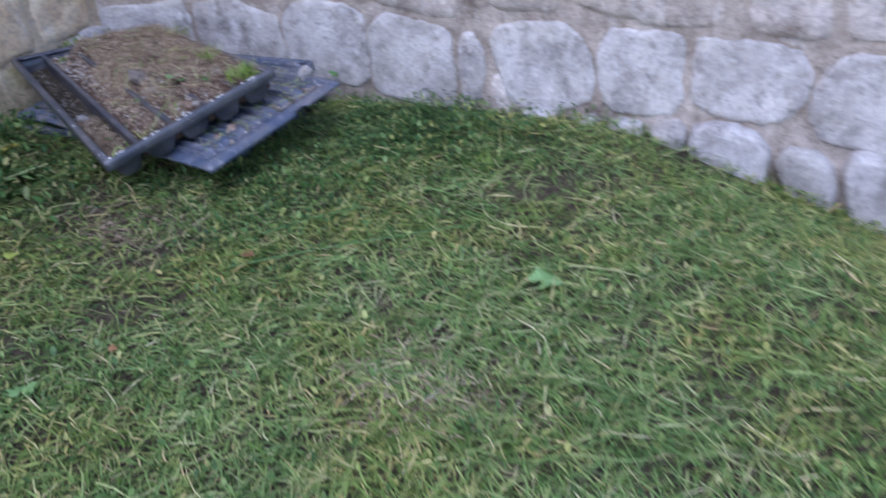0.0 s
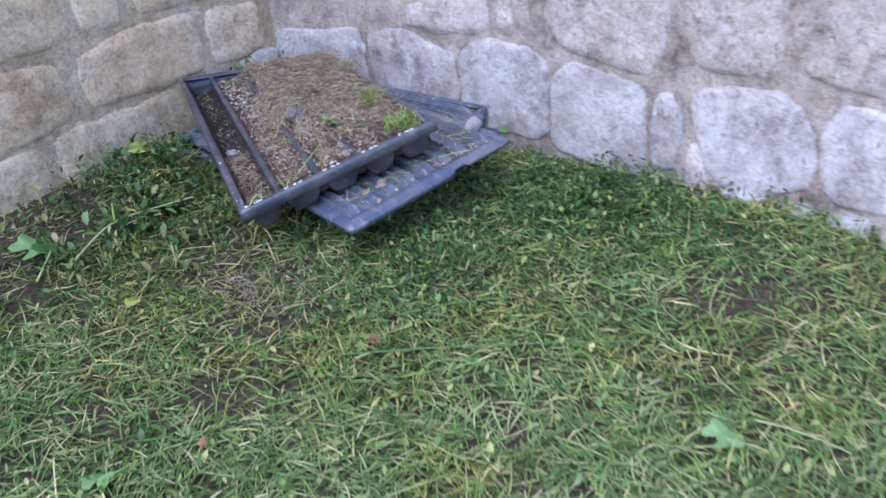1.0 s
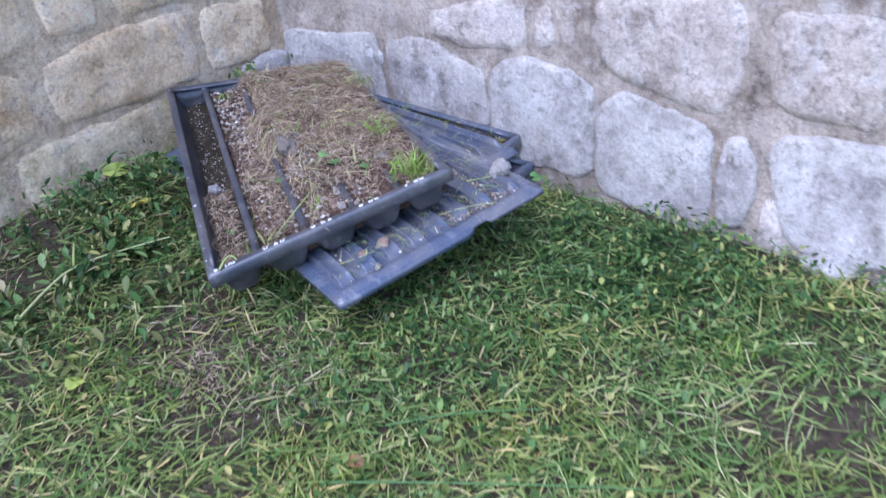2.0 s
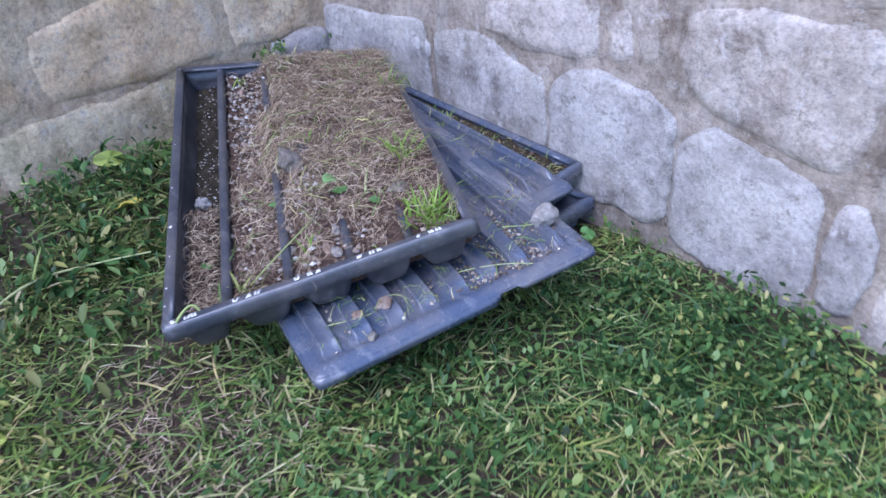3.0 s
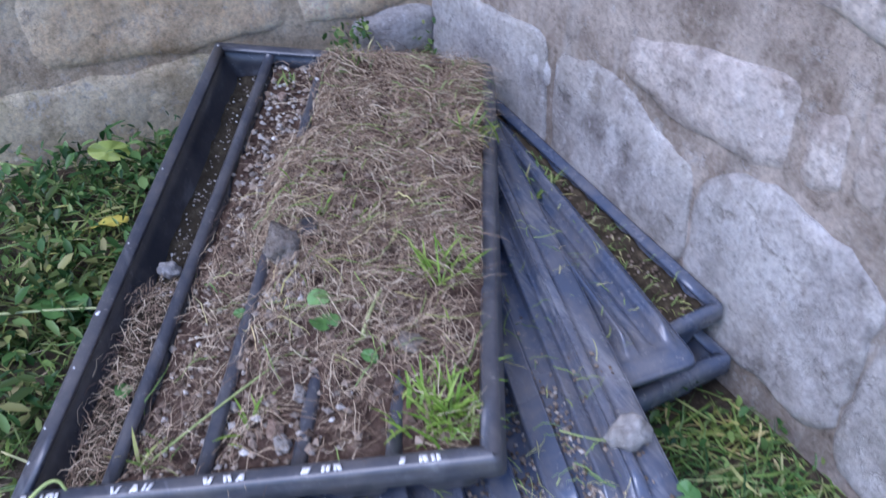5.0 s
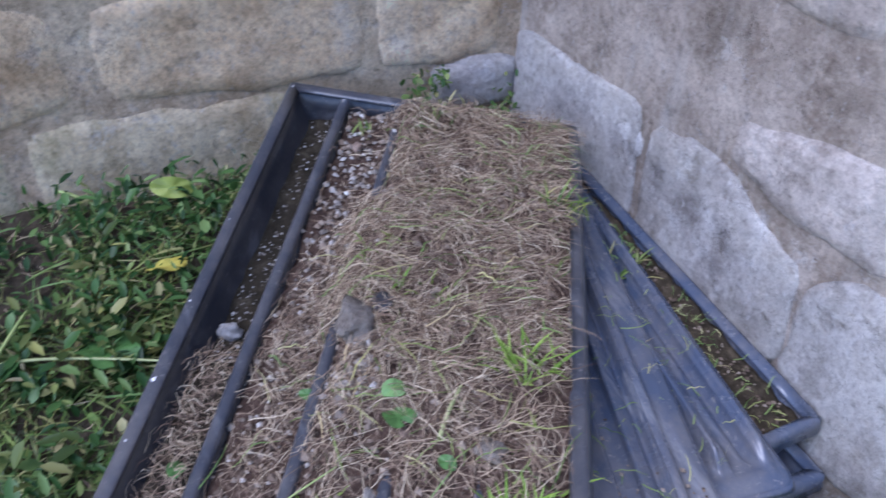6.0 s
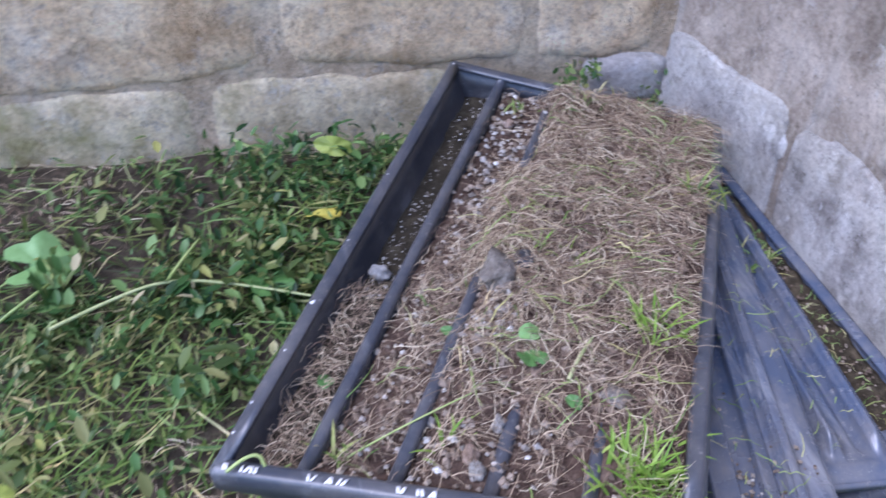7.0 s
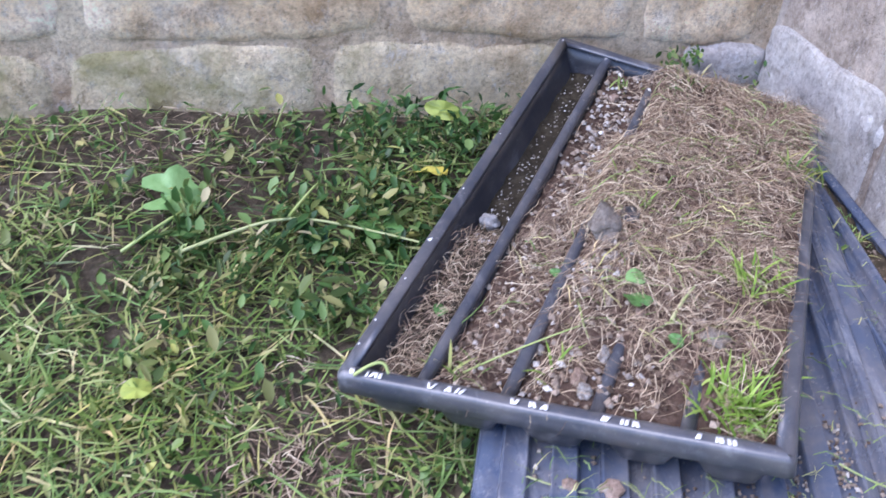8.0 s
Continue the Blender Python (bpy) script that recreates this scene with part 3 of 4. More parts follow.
def ribbed_lid(at, label, bands, high, tubes=(), material=PLASTIC_DUSTY_SHEEN):
    lid = tagged(at_base("ribbed_panel", at), label, "plastic panel", "stacked plastic trays")
    step = (W - 0.06) / bands

    def height(u, v):
        e = min(u, v, W - u, L - v)
        k = (u - 0.03) % step / step
        inside = 1 if 0.03 < u < W - 0.03 else 0
        band = float(fade(min(k, 0.62 - k) / 0.07)) * inside
        end = float(fade((min(v, L - v) - 0.032) / 0.034))
        bead = 0.004 * math.exp(-((e - 0.022) / 0.006) ** 2)
        crest = 0.0035 * (math.exp(-(((k - 0.06) * step / 0.004) ** 2)) + math.exp(-(((k - 0.56) * step / 0.004) ** 2))) * inside
        tube = max([0.017 * math.sqrt(max(0.0, 1 - ((u - c) / 0.0105) ** 2)) for c in tubes] + [0.0])
        groove = max([0.012 * math.exp(-(((u - c + 0.019) / 0.006) ** 2)) for c in tubes] + [0.0])
        return (high * band + crest + tube - groove) * end + bead - 0.005 + (0.005 if e > 0.008 else e * 0.6)

    us = sorted({0.0, 0.004, 0.008, *[round(0.03 + step * (i + f), 4) for i in range(bands) for f in (0.0, 0.02, 0.045, 0.07, 0.1, 0.3, 0.52, 0.55, 0.575, 0.6, 0.62, 0.66, 0.8)], W - 0.03, W - 0.022, W - 0.016, W - 0.008, W - 0.004, W, 0.016, 0.022, *[round(c + d, 4) for c in tubes for d in (-0.026, -0.022, -0.019, -0.016, -0.0125, -0.0105, -0.0098, -0.008, -0.005, 0.0, 0.005, 0.008, 0.0098, 0.0105)]})
    vs = sorted({0.0, 0.004, 0.008, 0.016, 0.022, 0.03, 0.04, 0.045, 0.05, 0.055, 0.06, *np.linspace(0.07, L - 0.07, 16).tolist(), *[L - q for q in (0.0, 0.004, 0.008, 0.016, 0.022, 0.03, 0.04, 0.045, 0.05, 0.055, 0.06)]})
    sheet_mesh("panel", at, us, vs, height, material, lid)
    skirt(at, lid, material)
    return lid


def skirt(at, parent, material, drop=0.015):
    pts = [(u, 0.0) for u in np.linspace(0, W, 60)] + [(W, v) for v in np.linspace(0, L, 90)[1:]] + [(u, L) for u in np.linspace(W, 0, 60)[1:]] + [(0.0, v) for v in np.linspace(L, 0, 90)[1:-1]]
    verts, faces, n = [], [], len(pts)
    for k, (grow, low) in enumerate(((0.0, -0.004), (0.004, -drop), (0.002, -drop), (-0.003, -0.006))):
        for u, v in pts:
            dent = math.exp(-(((u - 0.67 * W) / 0.02) ** 4)) if v == 0 else 0.0
            h = low * (1.5 if u < 0.62 * W and v == 0 and k in (1, 2) else 1.0) * (1 - 0.7 * dent)
            a, b = rounded(u, v)
            b += 0.010 * dent if k in (1, 2) else 0.0
            verts.append(at((a + grow * (2 * u / W - 1)) / W, (b + grow * (2 * v / L - 1)) / L, h))
    for k in range(4):
        for i in range(n):
            j, q = (i + 1) % n, (k + 1) % 4
            faces.append((k * n + i, k * n + j, q * n + j, q * n + i))
    return mesh_ob("skirt", verts, faces, material, parent)


AT1 = Sheet((0.603, -0.975, 0.180), (0.875, -0.518, 0.300), (0.08, -0.04, 0.250), (-0.21, -0.462, 0.258))
AT2 = third((0.835, -0.846, 0.136), (0.98, -0.329, 0.205), (-0.948, 0.305, -0.035))
AT3 = third((0.689, -0.68, 0.123), (0.782, -0.146, 0.179), (-0.985, 0.169, -0.04), 0.9)
AT4 = third((0.70, -0.56, 0.09), (0.70, -0.014, 0.145), (-1, 0.003, 0.03), 0.72)
AT5 = third((0.74, -0.56, 0.06), (0.74, -0.014, 0.074), (-1, 0.0, 0))

tray1 = seed_tray(AT1, "grey-black plastic tray of soil and dry straw, topmost of the stack", rib=-0.005)
ribbed_lid(AT2, "scuffed ribbed plastic panel tinted with blue sky sheen, lying askew under the tray", 8, 0.012, (W - 0.048,))
ribbed_lid(AT3, "ribbed plastic panel with rubbed edges, tinted with blue sky sheen, under another panel", 4, 0.009, (W - 0.022, W - 0.08, W - 0.135))
seed_tray(AT4, "dark plastic tray with soil in its gutter, against the wall", PLASTIC_DUSTY_SHEEN)
seed_tray(AT5, "empty dark plastic tray at the bottom of the stack", PLASTIC_DUSTY_SHEEN)


rng0 = random.Random(4)


def marks(at, tray):
    """White hand-written prices on the front rim, as plain bars."""
    for c in (0.085, 0.28, 0.475, 0.67, 0.86):
        for d in (-0.027, -0.024, -0.004, 0.0015, 0.010, 0.0155):
            u, w, k = c * W + d, rng0.uniform(0.0016, 0.0026), rng0.uniform(-0.004, 0.005)
            p = [at(a / W, b / L, 0.004) for a, b in ((u - w, 0.004), (u + w, 0.0045), (u + w + k, 0.013), (u - w + k, 0.0125))]
            q = [v + at.n * 0.0006 for v in p]
            mesh_ob("price_mark", p + q, [(4, 5, 6, 7), (0, 1, 5, 4), (1, 2, 6, 5), (2, 3, 7, 6), (3, 0, 4, 7), (3, 2, 1, 0)], CHALK, tray, "white hand-painted stroke")


marks(AT1, tray1)


def splash(at, u, v, r, tray):
    """A dried white spot on the rim."""
    ring = [(r * k * (1 + 0.35 * math.sin(3 * a + v * 40)) * math.cos(a), r * k * (1 + 0.35 * math.sin(2 * a + v * 90)) * math.sin(a), h) for k, h in ((1.0, 0.0026), (0.6, 0.0036)) for a in np.linspace(0, 2 * math.pi, 9)[:-1]]
    verts = [at((u + x) / W, (v + y) / L, h) for x, y, h in ring]
    faces = [(i, (i + 1) % 8, 8 + (i + 1) % 8, 8 + i) for i in range(8)] + [tuple(range(8, 16))]
    mesh_ob("splash", verts, faces, CHALK, tray, "dried white spot")


for u, v, r in ((0.009, 0.272, 0.0034), (0.007, 0.1, 0.0018), (0.010, 0.185, 0.0016), (0.008, 0.40, 0.0014), (0.010, 0.905, 0.0024), (0.006, 0.055, 0.0016), (0.009, 0.56, 0.0012)):
    splash(AT1, u, v, r, tray1)


# ---------------------------------------------------------------- soil and straw in the top tray
def heap(u, v):
    """Height of the filling over the rim's plane."""
    side, front = float(fade((u - 0.2) / 0.09)), float(fade((v - 0.05) / 0.25))
    h = -0.023 + side * (0.012 + 0.023 * front)
    over = float(fade((v - 0.37) / 0.05) * fade((0.66 - v) / 0.05) + fade((v - 0.8) / 0.05))
    h += 0.016 * over * math.exp(-(((u - 0.235) / 0.03) ** 2))
    h -= 0.012 * float(fade((u - W + 0.06) / 0.04)) * (1 - float(fade((v - 0.5) / 0.12)))
    if u < 0.118:
        h = -0.058 + 0.016 * float(fade((0.4 - v) / 0.1))
    h += 0.009 * noise.noise((u * 14, v * 14, 2)) + 0.004 * noise.noise((u * 45, v * 45, 5))
    return h * float(fade((L - v + 0.01) / 0.06)) + (-0.03) * (1 - float(fade((L - v + 0.01) / 0.06)))


def soil_heap(name, at, u0, u1, v0, v1, height, label, nu=60, nv=100, material=SOIL):
    us, vs = np.linspace(u0, u1, nu), np.linspace(v0, v1, nv)
    top = [at(u / W, v / L, height(u, v)) for v in vs for u in us]
    low = [at(u / W, v / L, -0.06) for v in vs for u in us]
    k, faces = nu * nv, []
    for r in range(nv - 1):
        for c in range(nu - 1):
            a = r * nu + c
            faces.append((a, a + 1, a + nu + 1, a + nu))
            faces.append((k + a, k + a + nu, k + a + nu + 1, k + a + 1))
    edge = list(range(nu)) + [r * nu + nu - 1 for r in range(1, nv)] + list(range(nv * nu - 2, (nv - 1) * nu - 1, -1)) + [r * nu for r in range(nv - 2, 0, -1)]
    faces += [(edge[i], k + edge[i], k + edge[(i + 1) % len(edge)], edge[(i + 1) % len(edge)]) for i in range(len(edge))]
    return tagged(mesh_ob(name, top + low, faces, material), label, "soil", kind="stuff")


soil_heap("soil_heap", AT1, 0.117, W - 0.017, 0.03, L - 0.03, heap, "dry brown potting soil heaped in the tray")
soil_heap("soil_strip", AT1, 0.028, 0.112, 0.03, L - 0.03, heap, "dark damp soil in the outer gutter of the tray", 16, 90, DAMP)
soil_heap("soil_strip", AT4, W - 0.115, W - 0.02, 0.025, L - 0.1, lambda u, v: -0.012 + 0.01 * noise.noise((u * 30, v * 30, 1)), "mossy wet soil in the gutter of the tray", 16, 90, MOSSY)

rng = np.random.default_rng(7)


def straw(name, count, pick, spread, length, width, material, label, height=heap, kind_of="straw", at=AT1):
    """Fine dry stalks, bent, mostly lying across the tray."""
    pts, wid = np.zeros((count, 6, 3)), np.zeros((count, 6))
    for i in range(count):
        u, v = pick()
        ang = rng.normal(0.15, spread)
        ln = rng.uniform(*length)
        bend = rng.normal(0, 0.5)
        lift = abs(rng.normal(0, 0.008)) + 0.001
        p = np.array([u, v])
        for k in range(6):
            p = p + ln / 5 * np.array([math.cos(ang), math.sin(ang)]) if k else p
            ang += bend / 5 + rng.normal(0, 0.15)
            if height is heap and u < 0.3:
                p[1] = min(p[1], L - 0.034)
            if height is heap and p[1] < 0.58 and i % 12:
                p[0] = min(p[0], W - 0.017)
            hu, hv = min(max(p[0], 0.0), W), min(max(p[1], 0.0), L)
            base = height(min(max(hu, 0.03), W - 0.02), hv)
            base = max(base, 0.003) if p[0] > W - 0.03 or p[1] > L - 0.03 else base
            pts[i, k] = at(p[0] / W, p[1] / L, base + lift + 0.008 * math.sin(k / 5 * math.pi) * rng.random())
        wid[i] = width * rng.uniform(0.6, 1.3) * np.array([1, 1, 1, 0.9, 0.7, 0.4])
    across = np.cross(pts[:, -1] - pts[:, 0], rng.normal(0, 0.5, (count, 3)) + np.array(at.n))
    return tagged(strips(name, pts, wid, material, across), label, kind_of, kind="stuff")


def pick_straw():
    while True:
        u, v = rng.uniform(0.13, W - 0.02), rng.uniform(0.03, L - 0.02)
        thick = (0.3 + 0.7 * float(fade((u - 0.17) / 0.12))) * (0.25 + 0.75 * float(fade((v - 0.1) / 0.3)))
        thick *= 0.06 + 0.94 * float(fade(0.45 + 2.2 * noise.noise((u * 22, v * 22, 9))))
        if u < 0.235 and (v > 0.66 or v > 0.42 and u < 0.2):
            thick *= 0.12
        for r in RIBS[1:]:
            if abs(u - 0.01 - r * W) < 0.022 and (v < {0.4: 0.34, 0.6: 0.14}.get(r, 0.06) or r == 0.4 and 0.62 < v < 0.78):
                thick *= 0.03
        if rng.random() < thick:
            return u - 0.02, v


straw("dry_straw", 11500, pick_straw, 0.9, (0.012, 0.075), 0.00088, STRAW, "matted dry tan straw covering the soil")
straw("dry_straw", 700, lambda: (rng.uniform(0.02, 0.08), rng.uniform(0.03, 0.36)), 1.0, (0.015, 0.045), 0.0009, STRAW, "short dry straw in the outer gutter")
straw("dry_straw", 900, lambda: (rng.choice([0.15, 0.18, 0.26, 0.38]) + rng.uniform(-0.02, 0.04), rng.uniform(0.03, 0.5)), 1.2, (0.015, 0.06), 0.0009, STRAW, "loose dry straw over gravelly soil")
straw("dry_straw", 420, lambda: (rng.uniform(0.49, 0.545), 0.58 + 0.32 * rng.random()), 0.8, (0.02, 0.065), 0.0009, STRAW, "dry straw lapping over the tray's rim")
straw("dry_straw", 200, lambda: (rng.uniform(0.24, 0.53), rng.uniform(0.86, 0.9)), 0.8, (0.02, 0.06), 0.0009, STRAW, "dry straw lapping over the tray's back rim")
straw("dry_straw", 22, lambda: (rng.uniform(0.5, 0.54), rng.uniform(0.1, 0.5)), 0.6, (0.04, 0.09), 0.0009, STRAW, "single dry straws hanging over the rim")


straw("dry_straw", 420, lambda: (0.4 * W - 0.02 + rng.normal(0, 0.012), rng.uniform(0.4, 0.62)), 0.9, (0.03, 0.07), 0.0009, STRAW, "dry straw matted over the divider")
straw("green_straw", 500, pick_straw, 0.7, (0.02, 0.08), 0.0015, CLIPPINGS, "greenish cut grass mixed into the straw", heap, "grass")


FACETS = [Vector(q).normalized() for q in ((1, 0.2, 0.1), (-0.2, 1, 0.3), (0.1, -0.3, 1), (1, 1, -0.6), (-1, 0.8, 0.7), (0.7, -0.8, 0.8))]


def lump(name, place, size, seed, material, flat=0.7, label="", category="stone"):
    """A worn stone with facets."""
    bm = bmesh.new()
    bmesh.ops.create_icosphere(bm, subdivisions=3, radius=1)
    for v in bm.verts:
        d = (1 + 0.35 * noise.noise((v.co.x * 1.3 + seed, v.co.y * 1.3, v.co.z * 1.3)) + 0.2 * noise.noise((v.co.x * 4, v.co.y * 4 + seed, v.co.z * 4))) * 0.8 / max(0.62, max(abs(v.co.dot(q)) for q in FACETS))
        v.co = Vector((v.co.x * d * size, v.co.y * d * size * 0.8, v.co.z * d * size * flat))
    me = bpy.data.meshes.new(name)
    bm.to_mesh(me)
    bm.free()
    me.materials.append(material)
    me.shade_smooth()
    ob = new(name, me)
    ob.matrix_world = Matrix.Translation(place) @ pose(0, 0, 0, 0, 0, seed * 47 % 360)
    return tagged(ob, label, category)


def on1(u, v, up=0.0):
    return AT1(u / W, v / L, heap(u, v) + up)


def gravel(name, count, pick, size, label, material=PEBBLE, category="gravel"):
    base = np.array([(1, 0, 0), (0, 1, 0), (-1, 0, 0), (0, -1, 0), (0, 0, 1), (0, 0, -1)], float)
    tri = np.array([(0, 1, 4), (1, 2, 4), (2, 3, 4), (3, 0, 4), (1, 0, 5), (2, 1, 5), (3, 2, 5), (0, 3, 5)])
    verts, faces = [], []
    for i in range(count):
        c = np.array(pick())
        s = rng.uniform(*size)
        a = rng.uniform(0, 6.28)
        q = (base * rng.uniform(0.7, 1.2, (6, 1))) @ np.array([[math.cos(a), math.sin(a), 0], [-math.sin(a), math.cos(a), 0.2], [0, 0, 0.8]])
        verts.append(c + q * s)
        faces.append(tri + 6 * i)
    ob = raw_mesh(name, np.concatenate(verts), np.concatenate(faces), material)
    ob.data.shade_flat()
    return tagged(ob, label, category, kind="stuff")


def pick_gravel():
    if rng.random() < 0.75:
        u, v = rng.normal(0.175, 0.035), rng.uniform(0.03, 0.9)
    else:
        u, v = rng.normal(0.28, 0.04), rng.normal(0.22, 0.12)
    u, v = min(max(u, 0.04), 0.5), min(max(v, 0.03), 0.88)
    return on1(u, v, 0.002)


gravel("gravel", 640, pick_gravel, (0.0016, 0.006), "pale gravel grains strewn over the soil")
gravel("gravel", 110, lambda: on1(rng.uniform(0.128, 0.215), 0.42 + 0.47 * rng.random(), 0.003), (0.002, 0.0075), "white and grey gravel at the back of the tray", GRIT)
gravel("gravel", 60, lambda: on1(rng.normal(0.275, 0.022), rng.normal(0.29, 0.03), 0.005), (0.003, 0.0085), "pale pebbles lying before the stone", GRIT)
gravel("gravel", 45, lambda: on1(rng.uniform(0.2, 0.4), rng.uniform(0.03, 0.12), 0.005), (0.002, 0.007), "pale pebbles behind the front rim", GRIT)
gravel("gravel", 330, lambda: on1(rng.uniform(0.036, 0.1), 0.34 + 0.55 * rng.random() ** 1.4, 0.002), (0.0006, 0.0028), "fine pale grit on the damp soil of the gutter", GRIT)
lump("rock", on1(0.272, 0.35, 0.022), 0.034, 3, ROCK, 0.7, "greyish brown fist-sized stone on the straw")
lump("plastic_scrap", on1(0.3, 0.392, 0.012), 0.02, 41, PLASTIC, 0.35, "crumpled black plastic scrap behind the stone", "scrap")
lump("white_stone", on1(0.055, 0.39, 0.010), 0.018, 5, WHITESTONE, 0.8, "small white crumbly stone in the gutter")
lump("stone_chip", on1(0.466, 0.175, 0.011), 0.019, 8, ROCK, 0.35, "flat reddish brown stone chip on the straw")
for k, (u, v, s) in enumerate(((0.31, 0.07, 0.013), (0.325, 0.05, 0.012), (0.275, 0.30, 0.010), (0.285, 0.33, 0.009), (0.165, 0.78, 0.012), (0.24, 0.12, 0.009), (0.20, 0.33, 0.009), (0.33, 0.12, 0.01), (0.36, 0.2, 0.008))):
    lump("pebble", on1(u, v, 0.004), s, 11 + k, LIMESTONE if k % 2 else PINKSTONE, 0.8, "small pale pebble on the soil", "pebble")


def on2(a, b, up=0.0):
    return AT2(a, b, up)


lump("grey_stone", on2(0.931, 0.119, 0.024), 0.029, 21, WHITESTONE, 0.8, "light grey angular stone on the ribbed panel")
lump("pink_stone", on2(0.301, 0.091, 0.014), 0.016, 23, PINKSTONE, 0.7, "pale pinkish stone on the ribbed panel")
lump("pebble", on2(0.21, 0.095, 0.013), 0.011, 24, PINKSTONE, 0.7, "small orange-pink pebble on the panel", "pebble")
lump("pebble", on2(0.212, 0.029, 0.008), 0.009, 25, LIMESTONE, 0.7, "small white pebble on the panel", "pebble")
gravel("gravel", 420, lambda: on2(rng.choice([0.62, 0.74, 0.83]) + rng.normal(0, 0.02), 0.04 + abs(rng.normal(0.06, 0.09)), 0.004), (0.0012, 0.0045), "greyish grit lying in the panel's grooves")
gravel("gravel", 160, lambda: on2(rng.uniform(0.05, 0.95), rng.uniform(0.03, 0.3), 0.004), (0.0015, 0.005), "crumbs of gravel scattered on the panel")


# ---------------------------------------------------------------- grass
BARE = ((0.782, -1.151, 0.13, 0.13), (0.538, -0.964, 0.18, 0.14), (-0.201, -1.253, 0.17, 0.26), (0.929, -1.355, 0.1, 0.1), (1.691, -0.559, 0.12, 0.12), (0.257, -1.653, 0.12, 0.12), (-0.226, -1.603, 0.2, 0.2), (-0.02, -1.088, 0.09, 0.07), (0.655, -1.057, 0.1, 0.06), (1.605, -1.324, 0.05, 0.04), (-0.138, -0.94, 0.08, 0.06), (0.176, -1.33, 0.09, 0.06), (1.351, -0.344, 0.06, 0.05))


def off_bare(p, strength=0.8):
    bare = np.zeros(len(p))
    for cx, cy, rx, ry in BARE:
        bare = np.maximum(bare, np.exp(-((p[:, 0] - cx) / rx) ** 2 - ((p[:, 1] - cy) / ry) ** 2))
    return p[rng.random(len(p)) > bare * strength]


def in_yard(count, x0=-0.75, x1=2.9, y0=-2.7, y1=-0.01):
    p = np.stack([rng.uniform(x0, x1, count), rng.uniform(y0, y1, count)], 1)
    cover = (p[:, 0] > -0.1) & (p[:, 0] < 0.75) & (p[:, 1] > -0.45)
    x, y = p[:, 0], p[:, 1]
    patch = 0.62 + 0.22 * np.sin(x * 9 + 2 * np.sin(y * 5)) * np.cos(y * 8) + 0.34 * np.sin(x * 27 + 4 * np.sin(y * 19)) * np.cos(y * 31 + 3 * np.sin(x * 23))
    return off_bare(p[(p[:, 0] > left_x(p[:, 1]) + 0.02) & ~cover & (rng.random(count) < patch)])


def thinned(p, share=0.9):
    """Fewer clippings where weeds grow thick."""
    near = np.maximum(np.exp(-((p[:, 0] - 1.2) / 0.3) ** 2 - ((p[:, 1] + 0.15) / 0.3) ** 2), np.exp(-((p[:, 0] - 0.0) / 0.36) ** 2 - ((p[:, 1] + 1.05) / 0.38) ** 2))
    return p[rng.random(len(p)) > share * near]


def blades(name, count, length, width, stand, bend, material, label, where=in_yard):
    p = where(count)
    n = len(p)
    ang, ln = rng.uniform(0, 6.283, n), rng.uniform(*length, n) * rng.uniform(0.6, 1.0, n)
    el = np.abs(rng.normal(*stand, n))
    z = ground_z(p[:, 0], p[:, 1]) + np.where(el < 0.4, rng.uniform(0.004, 0.03, n), -0.003)
    pts = np.zeros((n, 4, 3))
    pts[:, 0] = np.stack([p[:, 0], p[:, 1], z], 1)
    b = rng.normal(0, bend, n)
    for k in range(1, 4):
        a = ang + b * k * 0.3
        e = np.maximum(el - 0.35 * k * rng.uniform(0.2, 1.0, n), -0.05)
        pts[:, k] = pts[:, k - 1] + (ln / 3)[:, None] * np.stack([np.cos(a) * np.cos(e), np.sin(a) * np.cos(e), np.sin(e)], 1)
    wid = (rng.uniform(*width, n))[:, None] * np.array([0.7, 1.0, 0.8, 0.12])
    pts[:, :, 1] = np.minimum(pts[:, :, 1], -0.02)
    across = np.cross(pts[:, -1] - pts[:, 0], rng.normal(0, 0.35, (n, 3)) + np.array((0, 0, 1.0)))
    return tagged(strips(name, pts, wid, material, across), label, "grass", kind="stuff")


def leaf_litter(name, count, size, high, material, label, where=in_yard, slim=(0.25, 1.1)):
    p = where(count)
    n = len(p)
    s = rng.uniform(*size, n)
    a, tilt = rng.uniform(0, 6.283, n), rng.normal(0, 0.75, n)
    shape = np.array([(-1, 0, 0), (-0.45, 0.52, 0.12), (0.35, 0.48, 0.12), (1, 0, -0.1), (0.35, -0.48, 0.12), (-0.45, -0.52, 0.12), (0.0, 0, 0)], float)
    ca, sa, ct, st = np.cos(a), np.sin(a), np.cos(tilt), np.sin(tilt)
    v = shape[None] * s[:, None, None] * np.stack([np.ones(n), rng.uniform(*slim, n), np.ones(n)], 1)[:, None]
    v = np.stack([v[..., 0] * ct[:, None] + v[..., 2] * st[:, None], v[..., 1], -v[..., 0] * st[:, None] + v[..., 2] * ct[:, None]], -1)
    v = np.stack([v[..., 0] * ca[:, None] - v[..., 1] * sa[:, None], v[..., 0] * sa[:, None] + v[..., 1] * ca[:, None], v[..., 2]], -1)
    z = ground_z(p[:, 0], p[:, 1]) + rng.uniform(*high, n)
    v += np.stack([p[:, 0], p[:, 1], z], 1)[:, None]
    v[..., 1] = np.minimum(v[..., 1], -0.015)
    tri = np.array([(6, 1, 0), (6, 2, 1), (6, 3, 2), (6, 4, 3), (6, 5, 4), (6, 0, 5)])
    f = (np.arange(n) * 7)[:, None, None] + tri
    return tagged(raw_mesh(name, v.reshape(-1, 3), f.reshape(-1, 3), material), label, "leaves", kind="stuff")


